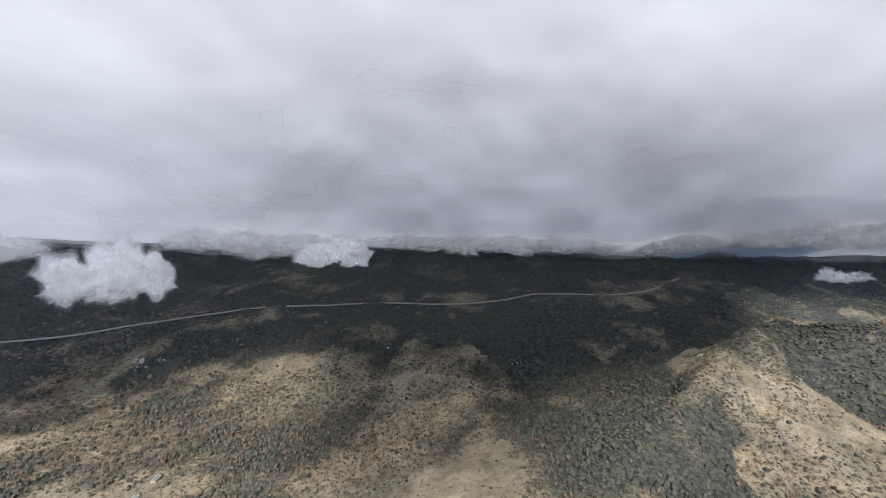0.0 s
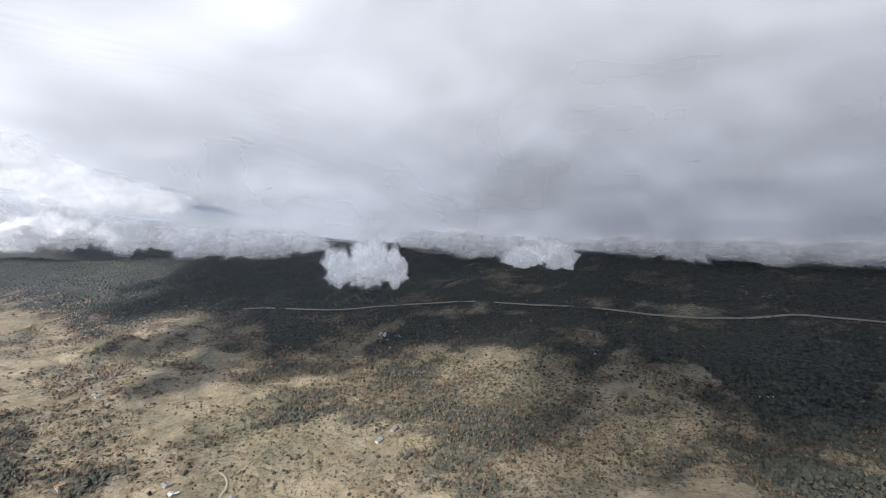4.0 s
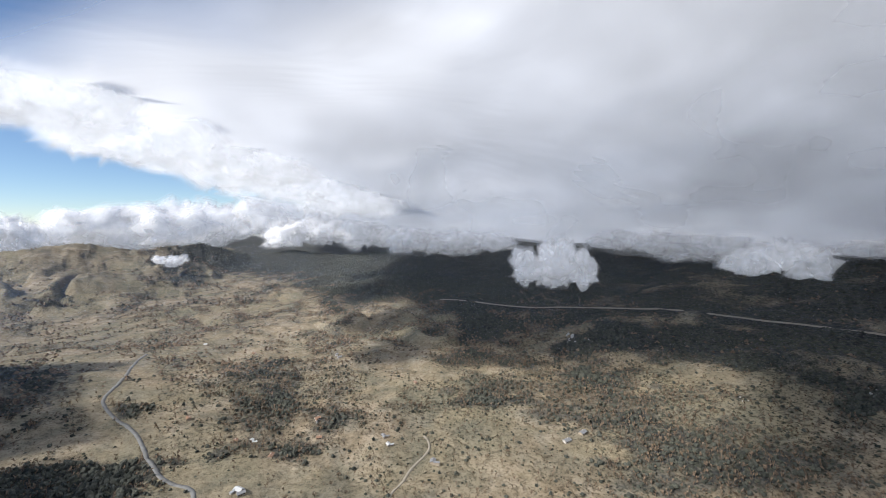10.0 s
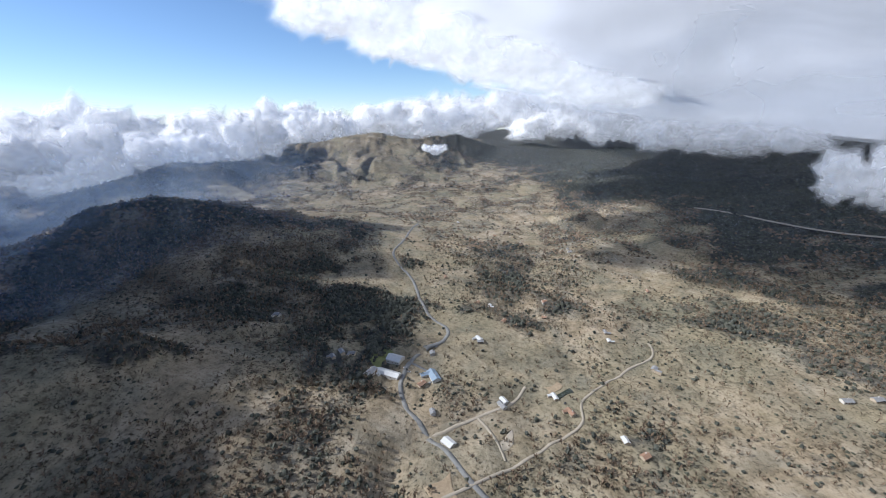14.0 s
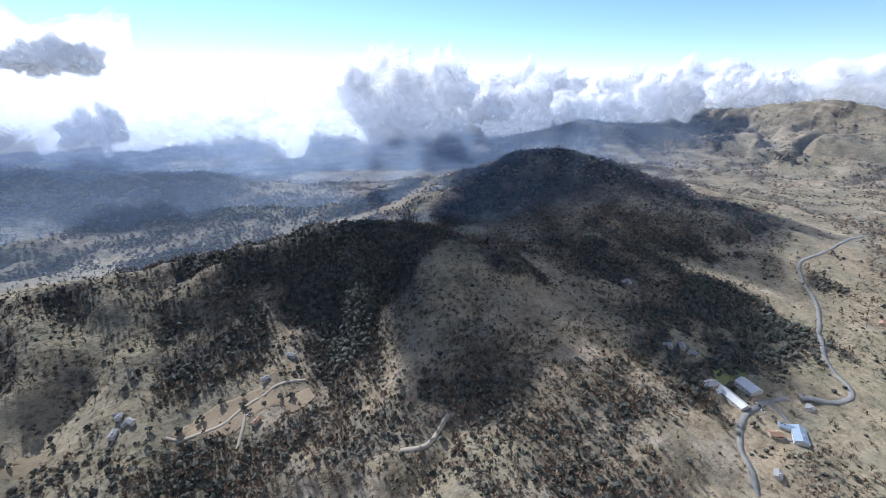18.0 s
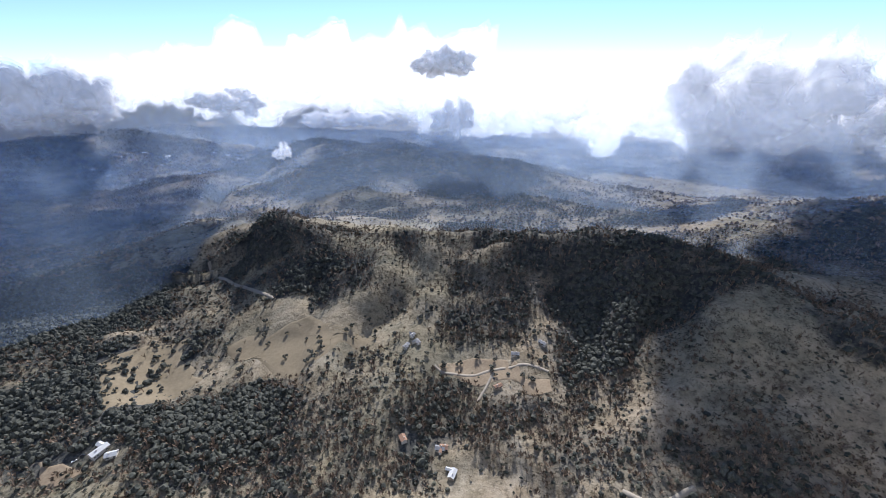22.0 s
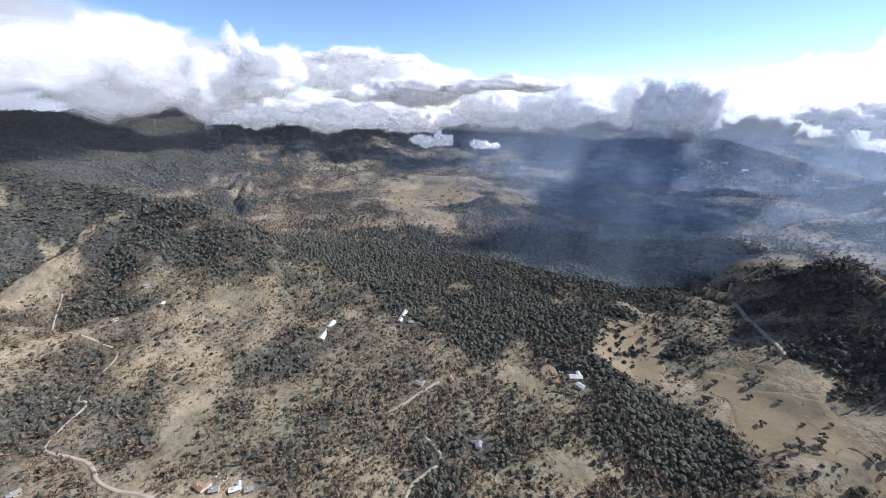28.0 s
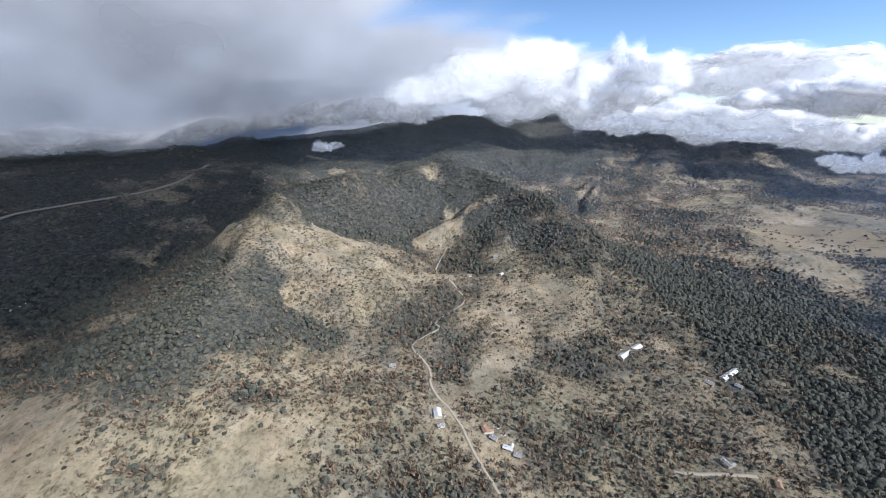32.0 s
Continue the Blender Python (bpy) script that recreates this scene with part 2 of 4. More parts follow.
def fbm2(x, y, octaves=4, seed=0, gain=0.5):
    out, amp = 0.0, 1.0
    for o in range(octaves):
        out, amp, x, y = out + amp * noise2(x, y, seed + o * 7), amp * gain, x * 2.03 + 11.3, y * 2.03 - 5.7
    return out


EYE_X, EYE_Y, EYE_Z = 0.0, -25.0, 398.0


def crest(points, eye=EYE_Z):
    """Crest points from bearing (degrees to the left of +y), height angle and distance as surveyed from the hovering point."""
    out = []
    for az, el, d in points:
        a = radians(az)
        out.append((EYE_X - math.sin(a) * d, EYE_Y + math.cos(a) * d, eye + d * math.tan(radians(el))))
    return out


def smooth(a, b, v):
    t = np.clip((v - a) / (b - a), 0, 1)
    return t * t * (3 - 2 * t)


# crest line, half width at the foot, how strongly its flanks are cut into spurs, length of a spur
RIDGES = [
    (crest([(205, -16.9, 760), (198, -18.9, 720), (188, -19.7, 700), (178, -19.3, 680), (172, -18.9, 660), (165, -19.8, 635),
            (154, -18.9, 630), (146, -20.0, 610), (137, -21.6, 590), (131, -23.4, 560)]), 235, 0.85, 58, 3),
    (crest([(136, -13.0, 1130), (129, -9.3, 1110), (123, -9.1, 1100), (117, -11.2, 1090), (111, -13.0, 1080), (103, -15.6, 1070)]), 400, 0.6, 95, 5),
    (crest([(199, -6.6, 1800), (188, -7.8, 1560), (179, -9.2, 1500), (170.5, -10.5, 1450), (164, -13.6, 1300)]), 430, 0.55, 100, 7),
    (crest([(236, -5.0, 2700), (224, -4.9, 2550), (213, -4.4, 2650), (204, -5.4, 2600), (193, -6.0, 2500)]), 700, 0.3, 200, 9),
    (crest([(113, -4.2, 3300), (102, -2.6, 3300), (97, -2.0, 3250), (92, -3.8, 3150)]), 800, 0.7, 110, 11),
    (crest([(89, -3.2, 3250), (86, -2.6, 3250), (80, -4.2, 3200), (75, -3.8, 3150), (69, -4.9, 3100), (60, -4.4, 3300)]), 560, 0.35, 170, 13),
    (crest([(128, -7.0, 2150), (121, -5.0, 2500), (113, -5.3, 2600), (108, -6.3, 2500)]), 500, 0.45, 120, 15),
    (crest([(350, -40, 410), (338, -28.4, 500), (329.5, -20.2, 640), (324.5, -13.0, 810), (320.5, -9.7, 930), (312, -8.9, 1020),
            (305, -9.4, 1110)]), 290, 0.5, 62, 17),
    (crest([(304, -8.0, 1250), (300, -7.2, 1260), (292, -9.6, 1110), (286, -12.0, 1000), (281, -14.6, 920)]), 290, 0.5, 62, 19),
    (crest([(335, -9.6, 1720), (332, -8.4, 1700), (328, -11.5, 1350), (325, -12.0, 1150)]), 240, 0.35, 90, 21),
    (crest([(34, -19.3, 1010), (24, -15.4, 1040), (11, -14.6, 1020), (2, -13.8, 1040), (350, -13.8, 1080), (342, -13.2, 1150)]), 480, 0.12, 120, 23),
    (crest([(62, -4.6, 2900), (50, -2.0, 2800), (30, -0.5, 2700), (10, 0.5, 2700), (350, 0.5, 2800), (335, 1.0, 3000)]), 1300, 0.2, 170, 25),
    (crest([(328, -1.5, 3000), (317, -0.2, 2950), (308, -2.4, 2800), (298, -1.6, 3000), (284, -2.2, 3100), (272, -2.2, 3200), (258, -3.8, 3300), (240, -4.6, 3200)]), 900, 0.6, 150, 27),
    (crest([(278, -8.4, 2050), (268, -9.2, 1900), (258, -9.8, 1800), (250, -10.6, 1650)]), 330, 0.35, 110, 29),
    (crest([(285, -6.6, 2500), (274, -6.6, 2400), (262, -7.4, 2400)]), 400, 0.35, 120, 31),
    (crest([(262, -13.6, 1330), (256, -14.6, 1270)]), 230, 0.35, 90, 33),
    (crest([(214, -15.8, 1050), (208, -16.4, 980), (203, -17.0, 900)]), 210, 0.4, 70, 35),
]
FLOOR = 40.0


def land(x, y, spurs_too=False):
    """Height of the ground at arrays x, y; on request also where spurs (+) and gullies (-) run."""
    x, y = np.asarray(x, float), np.asarray(y, float)
    total = np.zeros(np.broadcast(x, y).shape)
    ribs, ruler = np.zeros(total.shape), np.zeros(total.shape)
    for line, width, cut, spur, seed in RIDGES:
        best = np.zeros(total.shape)
        rib = np.zeros(total.shape)
        run = 0.0
        for (ax, ay, az), (bx, by, bz) in zip(line, line[1:]):
            ln = math.hypot(bx - ax, by - ay)
            s = ((x - ax) * (bx - ax) + (y - ay) * (by - ay)) / ln ** 2
            sc = np.clip(s, 0, 1)
            dx, dy = x - ax - sc * (bx - ax), y - ay - sc * (by - ay)
            dist = np.hypot(dx, dy)
            side = np.sign((x - ax) * (by - ay) - (y - ay) * (bx - ax))
            along = run + sc * ln + 0.25 * dist * noise2(x / 160.0, y / 160.0, seed + 2)
            spurs = noise2(along / spur, side * 3.1 + dist / 900.0, seed)
            w = width * (1 + cut * spurs * smooth(5, 0.3 * width, dist))
            r = dist / w
            top = az + (bz - az) * sc - FLOOR
            prof = np.exp(-1.9 * r ** 1.35) * (1 - smooth(0.95, 1.7, r))
            rib = np.where(top * prof > best, spurs * smooth(5, 0.3 * width, dist), rib)
            best = np.maximum(best, top * prof)
            run += ln
        ribs, ruler = np.where(best > ruler, rib, ribs), np.maximum(best, ruler)
        total = total + np.maximum(best, 0) ** 3.5
    apron = 175 * smooth(420, 1750, y + 0.12 * x) * (1 - smooth(500, 1300, -x))
    hills = (total + apron ** 3.5) ** (1 / 3.5)
    rough = smooth(3, 90, hills)
    calm = smooth(250, 600, y) * (1 - smooth(150, 480, x))
    h = FLOOR + hills + rough * (9 - 6 * calm) * fbm2(x / 120.0, y / 120.0, 4, 41) + 5 * fbm2(x / 420.0, y / 420.0, 3, 45)
    gully = 1 - 2 * np.abs(noise2(x / 105.0 + 0.5 * fbm2(x / 160.0, y / 160.0, 2, 93), y / 105.0 + 0.5 * fbm2(x / 160.0 + 7, y / 160.0, 2, 95), 97))
    gully = gully + 0.5 * (1 - 2 * np.abs(noise2(x / 48.0, y / 48.0, 99)))
    h = h + smooth(28, 110, hills) * (8.0 - 5.5 * calm) * gully
    h = h + calm * smooth(560, 900, y) * 8 * noise2(x / 75.0 + 0.8 * noise2(x / 200.0, y / 200.0, 101), y / 420.0, 103)
    h = h + 1.2 * fbm2(x / 45.0, y / 45.0, 3, 49)
    h = h + 190 * smooth(3600, 4700, np.hypot(x, y + 25)) * (1 + 0.06 * fbm2(x / 600.0, y / 600.0, 3, 57))
    h = h - 3.5 * smooth(0.0, 0.9, 1 - np.abs(fbm2(x / 300.0 + 3, y / 300.0, 2, 53)) * 6) * (1 - rough)
    return (h, ribs * 1.3 + 0.45 * gully) if spurs_too else h


# woods and clearings: bearing, distance, half width in degrees, half depth, cover of trees there
WOODS = [(310, 640, 28, 360, 0.66), (2, 720, 46, 280, 0.52), (116, 640, 22, 260, 0.96), (118, 1000, 20, 300, 0.9), (345, 1500, 50, 420, 0.75), (150, 350, 26, 50, 0.5), (180, 470, 30, 45, 0.6), (192, 590, 18, 90, 0.85), (166, 565, 24, 90, 0.8), (151, 490, 12, 130, 0.8), (313, 760, 9, 130, 0.6), (285, 360, 20, 80, 0.5),
         (205, 385, 18, 60, 0.42), (222, 400, 12, 70, 0.65), (240, 620, 16, 140, 0.85), (262, 900, 18, 200, 0.85),
         (232, 900, 16, 240, 0.9), (348, 620, 12, 230, 0.85), (318, 640, 4, 190, 0.65), (327, 520, 3, 150, 0.7), (309, 800, 5, 120, 0.65), (334, 560, 8, 200, 0.78), (299, 900, 7, 120, 0.6), (303, 480, 4, 90, 0.5), (138, 640, 14, 150, 0.9), (128, 460, 18, 120, 0.72), (272, 700, 5, 80, 0.6)]
CLEARINGS = [(8, 560, 11, 110, 0.24), (356, 520, 7, 80, 0.3), (99, 3000, 9, 600, 0.08), (200, 505, 13, 42, 0.03), (211, 560, 7, 60, 0.10), (176, 430, 9, 25, 0.06), (168, 400, 8, 22, 0.12), (60, 480, 26, 150, 0.12),
             (80, 520, 14, 110, 0.07), (47, 640, 12, 90, 0.14), (262, 480, 12, 110, 0.36), (254, 1650, 7, 110, 0.05),
             (192, 960, 8, 40, 0.02), (150, 1650, 12, 110, 0.05), (90, 380, 18, 70, 0.1), (229, 335, 5, 20, 0.0)]


def cover(x, y, height, ribs):
    """How much of the ground is wooded or brushy, 0 to 1."""
    d = np.hypot(x - EYE_X, y - EYE_Y)
    az = np.degrees(np.arctan2(-(x - EYE_X), y - EYE_Y)) % 360
    hill = smooth(55, 130, height)
    far = smooth(900, 1900, d)
    south = (1 - smooth(-600, 100, y)) * smooth(-700, -200, x)
    c = 0.24 + 0.34 * hill + 0.16 * far + 0.3 * smooth(1300, 2000, y) + 0.22 * hill * smooth(0, 500, y) + 0.22 * smooth(150, 450, x) * smooth(-250, 50, y) + 0.14 * south + 0.36 * smooth(350, 800, y)
    west = smooth(1150, 1700, d) * (1 - hill) * smooth(45, 65, az) * (1 - smooth(112, 125, az))
    c = c - 0.2 * west
    lumps = fbm2(x / 190.0, y / 120.0, 4, 61)
    c = c + 0.27 * lumps + 0.24 * fbm2(x / 52.0, y / 52.0, 3, 67)
    torn = 0.7 * fbm2(x / 110.0, y / 75.0, 5, 65, 0.7)
    for spots in (WOODS, CLEARINGS):
        for b, r, wb, wr, v in spots:
            off = ((az - b + 180) % 360 - 180) / wb
            e = off ** 2 + ((d - r) / wr) ** 2 + torn
            k = 1 - smooth(0.35, 1.5, e)
            c = c * (1 - k) + k * np.clip(v + 0.25 * lumps * v, 0, 1)
    return np.clip(c - 0.42 * smooth(50, 95, height) * ribs * (1 - 0.5 * far), 0, 1)


# ---------------------------------------------------------------- mesh helpers
def mesh_from(name, verts, faces, mat, smooth_shade=True):
    """Mesh from arrays; faces is an (n, 3) or (n, 4) array."""
    me = bpy.data.meshes.new(name)
    verts, faces = np.asarray(verts, np.float32), np.asarray(faces, np.int32)
    k = faces.shape[1]
    me.vertices.add(len(verts))
    me.vertices.foreach_set("co", verts.ravel())
    me.loops.add(faces.size)
    me.loops.foreach_set("vertex_index", faces.ravel())
    me.polygons.add(len(faces))
    me.polygons.foreach_set("loop_start", np.arange(0, faces.size, k, dtype=np.int32))
    me.polygons.foreach_set("loop_total", np.full(len(faces), k, np.int32))
    me.polygons.foreach_set("use_smooth", np.full(len(faces), smooth_shade))
    me.update(calc_edges=True)
    me.materials.append(mat)
    return me


def part(name, bm, mat, parent, label=""):
    me = bpy.data.meshes.new(name)
    bm.to_mesh(me)
    bm.free()
    me.materials.append(mat)
    ob = new(name, me)
    ob.parent = parent
    return tagged(ob, label)


def grid_faces(nu, nv):
    i, j = np.meshgrid(np.arange(nu - 1), np.arange(nv - 1), indexing="ij")
    a = (i * nv + j).ravel()
    return np.stack([a, a + nv, a + nv + 1, a + 1], 1)


# ---------------------------------------------------------------- the ground
def spread(n, near, far):
    """Coordinates that lie close together near the middle and wide apart far out."""
    u = np.linspace(-1, 1, n)
    k = 3.1
    return far * np.sinh(k * u) / math.sinh(k) * (1 - near) + far * u * near


gx, gy = np.meshgrid(spread(480, 0.06, 5600), spread(480, 0.06, 5600) - 100, indexing="ij")
gz, gribs = land(gx, gy, True)
ground = new("ground", mesh_from("ground", np.stack([gx.ravel(), gy.ravel(), gz.ravel()], 1), grid_faces(480, 480), MAT_GROUND))
brush = ground.data.attributes.new("brush", "FLOAT", "POINT")
brush.data.foreach_set("value", cover(gx, gy, gz, gribs).ravel().astype(np.float32))
tagged(ground, "dry golden grassland and brushy hills of a mountain valley", "ground", kind="structure")

# ---------------------------------------------------------------- clouds
def billow(x, y, z, octaves, seed):
    out, amp, total = 0.0, 1.0, 0.0
    for o in range(octaves):
        out = out + amp * (2 * np.sqrt(noise3(x, y, z, seed + 5 * o) ** 2 + 0.004) - 0.7)
        total, amp, x, y, z = total + amp, amp * 0.52, x * 2.1 + 3.3, y * 2.1 - 1.7, z * 2.1 + 0.9
    return out / total


def puff(size, seed, nu, nv, swell, lumps, flat=0.45, octaves=4):
    """A lumpy closed cloud body: an ellipsoid thrown into billows, flatter below."""
    th, ph = np.meshgrid(np.linspace(0, 2 * np.pi, nu), np.linspace(0, np.pi, nv), indexing="ij")
    d = np.stack([np.cos(th) * np.sin(ph), np.sin(th) * np.sin(ph), np.cos(ph)], -1)
    q = d * np.array(size) / max(size) * lumps
    r = swell + 0.36 * billow(q[..., 0], q[..., 1], q[..., 2], octaves, seed) + 0.3 * noise3(q[..., 0] * 0.6 + 9, q[..., 1] * 0.6, q[..., 2] * 0.6, seed + 3)
    v = d * r[..., None] * np.array(size)
    v[..., 2] = np.where(v[..., 2] < 0, v[..., 2] * flat, v[..., 2])
    return v.reshape(-1, 3)


def heap(w, deep, h, seed, puffs, nu, grow, lumps, octaves=4):
    """Several billowing puffs heaped into one long cloud body with a flat foot."""
    r = np.random.default_rng(seed)
    vs, fs, base = [], [], 0
    for i in range(puffs):
        u = (2 * (i + 0.5) / puffs - 1) * 0.68 + r.uniform(-0.1, 0.1)
        tall = (1 - 0.55 * u * u) * r.uniform(0.75, 1.1)
        size = (w * r.uniform(0.4, 0.54), deep * r.uniform(0.5, 0.8), h * 1.2 * tall)
        size = tuple(v * grow for v in size)
        v = puff(size, seed * 31 + i, nu * 2, nu, 0.72, lumps, 0.7, octaves)
        vs.append(v + [u * w, deep * r.uniform(-0.35, 0.35), h * r.uniform(-0.3, 0.05)])
        fs.append(grid_faces(nu * 2, nu) + base)
        base += len(v)
    return np.concatenate(vs), np.concatenate(fs)


CRISP, SOFT = ((0.82, 0.8), (0.9, 0.5), (0.98, 0.28), (1.06, 0.13)), ((0.66, 0.8), (0.8, 0.6), (0.92, 0.4), (1.03, 0.22), (1.14, 0.1))


def cloud(az, el, d, half_az, half_el, seed, label, group="cumulus clouds", glow=0, puffs=5, lumps=2.3, soft=0.0):
    """A cumulus: a dense body in several coats of torn mist, by the bearing, height angle and distance of its middle and its half angles."""
    a = radians(az)
    w, h = d * math.tan(radians(half_az)), d * math.tan(radians(half_el))
    top = new("cloud")
    top.matrix_world = pose(EYE_X - math.sin(a) * d, EYE_Y + math.cos(a) * d, EYE_Z + d * math.tan(radians(el)), 0, 0, az)
    tagged(top, label, "cloud", group)
    deep = min(0.7 * w, 320)
    if not soft:
        v, f = heap(w, deep, h, seed, puffs, 18, 0.76, lumps)
        body = new("body", mesh_from("body", v, f, CLOUDS[glow]))
        body.parent = top
        tagged(body, kind="stuff")
    vs, fs, coats, base = [], [], [], 0
    for grow, coat in SOFT if soft else CRISP:
        v, f = heap(w, deep, h, seed, puffs, 12, grow, lumps, 2)
        vs.append(v)
        fs.append(f + base)
        coats.append(np.full(len(v), coat * (soft or 1.0), np.float32))
        base += len(v)
    mist = new("mist", mesh_from("mist", np.concatenate(vs), np.concatenate(fs), CLOUDS[glow + 1]))
    mist.data.attributes.new("coat", "FLOAT", "POINT").data.foreach_set("value", np.concatenate(coats))
    mist.parent = top
    tagged(mist, kind="stuff")
    return top


def deck(drop, veil, nu, nv):
    """One sheet of the overcast to the north: its edge passes over the hovering point and it sags on to the mountains.
    The dense sheet has thinner veils hanging below it."""
    u, v = np.meshgrid(np.linspace(-4900, 4900, nu), np.linspace(0, 1, nv) ** 1.5, indexing="ij")
    edge = -280 + 150 * noise2(u / 520.0, 0 * u, 71) + 70 * noise2(u / 190.0, 0 * u + 4, 73) + 700 * smooth(900, 2600, -u) + 500 * smooth(560, 1000, u)
    y = edge + v * (4700 - edge)
    sag = 640 - 535 * smooth(250, 2750, y)
    lift = -12 * billow(u / 620.0, y / 620.0, 0 * u, 2, 77) + 45 * noise2(u / 1100.0, y / 1100.0, 79)
    under = sag + lift - drop * (1 + 0.25 * noise2(u / 240.0, y / 240.0, 81 + int(drop)))
    way = np.stack([u - EYE_X, y - EYE_Y, under - EYE_Z], -1)
    way /= np.linalg.norm(way, axis=-1, keepdims=True)
    mottle = sum(k * noise3(way[..., 0] * f, way[..., 1] * f, way[..., 2] * f * 1.15, 85 + int(f)) for k, f in ((0.55, 4.0), (0.4, 8.5), (0.25, 17.0), (0.12, 35.0)))
    core = np.exp(-((u - 900) / 1500) ** 2 - ((y - 1100) / 1100) ** 2)
    thin = (0.86 + 0.2 * mottle) * (1 - 0.38 * core) * (1 - 0.2 * smooth(600, 2400, y))
    tear = smooth(0, 380, y - edge - 30 + 110 * fbm2(u / 300.0, y / 300.0, 2, 83))
    if veil < 1:
        tear = veil * smooth(500, 1100, y - edge) * smooth(-1.1, 1.1, noise3(way[..., 0] * 7, way[..., 1] * 7, way[..., 2] * 9, 87 + int(drop)) + 0.5 * noise3(way[..., 0] * 19, way[..., 1] * 19, way[..., 2] * 22, 88))
    faces = grid_faces(nu, nv)
    faces = faces[(tear.ravel()[faces] > 0.01).any(1)]
    ob = new("cloud_deck", mesh_from("cloud_deck", np.stack([u, y, under], -1).reshape(-1, 3), faces, MAT_DECK))
    for name, value in (("dense", tear), ("thin", np.clip(thin, 0.2, 1))):
        ob.data.attributes.new(name, "FLOAT", "POINT").data.foreach_set("value", value.ravel().astype(np.float32))
    return tagged(ob, "grey-white overcast cloud deck hanging low over the mountains", "cloud", kind="structure")


for drop, veil, nu, nv in ((0, 1.0, 300, 180), (22, 0.42, 240, 150), (50, 0.36, 240, 150)):
    deck(drop, veil, nu, nv)


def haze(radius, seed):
    """A ring of tinted sheet round the viewpoint that imitates distance haze: upright, thinning upwards, denser towards
    the sun.
    """
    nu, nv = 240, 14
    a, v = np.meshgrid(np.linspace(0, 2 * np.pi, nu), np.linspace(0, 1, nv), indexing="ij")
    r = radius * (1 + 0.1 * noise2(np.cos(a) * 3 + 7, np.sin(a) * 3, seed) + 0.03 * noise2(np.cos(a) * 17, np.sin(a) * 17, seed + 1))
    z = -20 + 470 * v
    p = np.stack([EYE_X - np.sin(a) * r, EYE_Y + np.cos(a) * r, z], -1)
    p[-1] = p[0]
    ob = new("airlight_ring", mesh_from("airlight_ring", p.reshape(-1, 3), grid_faces(nu, nv), MAT_AIRLIGHT))
    # more cover towards the sun imitates the glare of lit air
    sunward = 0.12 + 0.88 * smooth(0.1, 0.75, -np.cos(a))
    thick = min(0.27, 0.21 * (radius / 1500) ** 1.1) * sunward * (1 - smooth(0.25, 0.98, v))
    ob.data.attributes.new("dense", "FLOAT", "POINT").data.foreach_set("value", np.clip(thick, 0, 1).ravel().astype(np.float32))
    return tagged(ob, "upright tinted sheet imitating the haze of distance", "haze", kind="structure")


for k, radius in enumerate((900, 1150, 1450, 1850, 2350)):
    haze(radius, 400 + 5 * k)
WHITE, GREY, TUFT = "bright white cumulus cloud with a grey underside", "grey shaded cumulus cloud before bright sky", "soft grey cloud tuft hanging from the overcast"
# small clouds under the deck and in the valley
cloud(39.0, -6.2, 1650, 6.4, 4.8, 3, "small white cloud hanging below the overcast deck", glow=0, puffs=4)
cloud(14.8, -5.0, 1680, 6.2, 3.2, 4, "torn white cloud below the overcast deck", glow=0, puffs=4)
cloud(5.0, -5.9, 2000, 3.0, 0.8, 5, "thin torn cloud below the overcast deck", glow=6, puffs=3, soft=1.0)
cloud(328.2, -10.6, 1420, 2.0, 0.9, 6, "small wisp of cloud on a ridge", glow=2, puffs=3, soft=1.0)
cloud(315.0, -5.0, 1900, 2.6, 0.8, 7, "thin torn cloud below the overcast deck", glow=6, puffs=3, soft=1.0)
cloud(56.8, -7.8, 2200, 2.4, 0.9, 8, "small torn cloud over the valley", glow=2, puffs=3, soft=1.0)
cloud(88.9, -4.4, 2700, 2.4, 0.8, 9, "small torn cloud over the valley", glow=2, puffs=3, soft=1.0)
cloud(203.0, -8.2, 1500, 1.6, 1.2, 10, "small bright wisp of cloud over the hills", glow=2, puffs=3, soft=1.0)
# bearing, height angle, distance, half angles across and up
SOUTHWEST = [(146.4, -2.0, 2150, 11, 7.0), (144, -1.6, 2700, 10, 6.6)]
WEST_BANK = [(130.1, -3.2, 2450, 6.6, 5.0), (120.8, -3.6, 2700, 7, 3.2), (114.6, -2.2, 3000, 8, 4.2), (104, -1.8, 3500, 6, 3.0),
             (87.8, 0.0, 3500, 13, 4.6), (70, -1.2, 3300, 9, 3.0), (60, -2.5, 3200, 6, 2.0), (128, -0.6, 3700, 9, 2.6), (108, -0.4, 3900, 8, 2.4)]
SUN_BANK = [(198, 0.4, 3300, 15, 6.2), (173, -1.2, 2900, 17, 7.4), (159, -3.4, 2300, 10, 5.4), (214, 0.0, 3300, 7, 4.2), (186, 0.8, 3500, 12, 6.5)]
EAST_BANK = [(266, -2.6, 2700, 9, 1.7), (276, -2.4, 2800, 6, 1.5), (256, -3.0, 2900, 7, 1.6), (238.3, -0.8, 3100, 15, 3.8), (263.6, 5.0, 2600, 10, 1.3), (253.7, -5.4, 2300, 3.2, 1.3), (246.6, -6.0, 2300, 2.8, 0.8), (263.5, -3.2, 2500, 6, 0.8),
             (264, 3.0, 2900, 14, 3.2), (240, -1.4, 2900, 10, 2.6), (282, 2.2, 2500, 15, 5.6), (226, -0.6, 3300, 8, 3.4), (269, -0.8, 3700, 13, 1.8)]
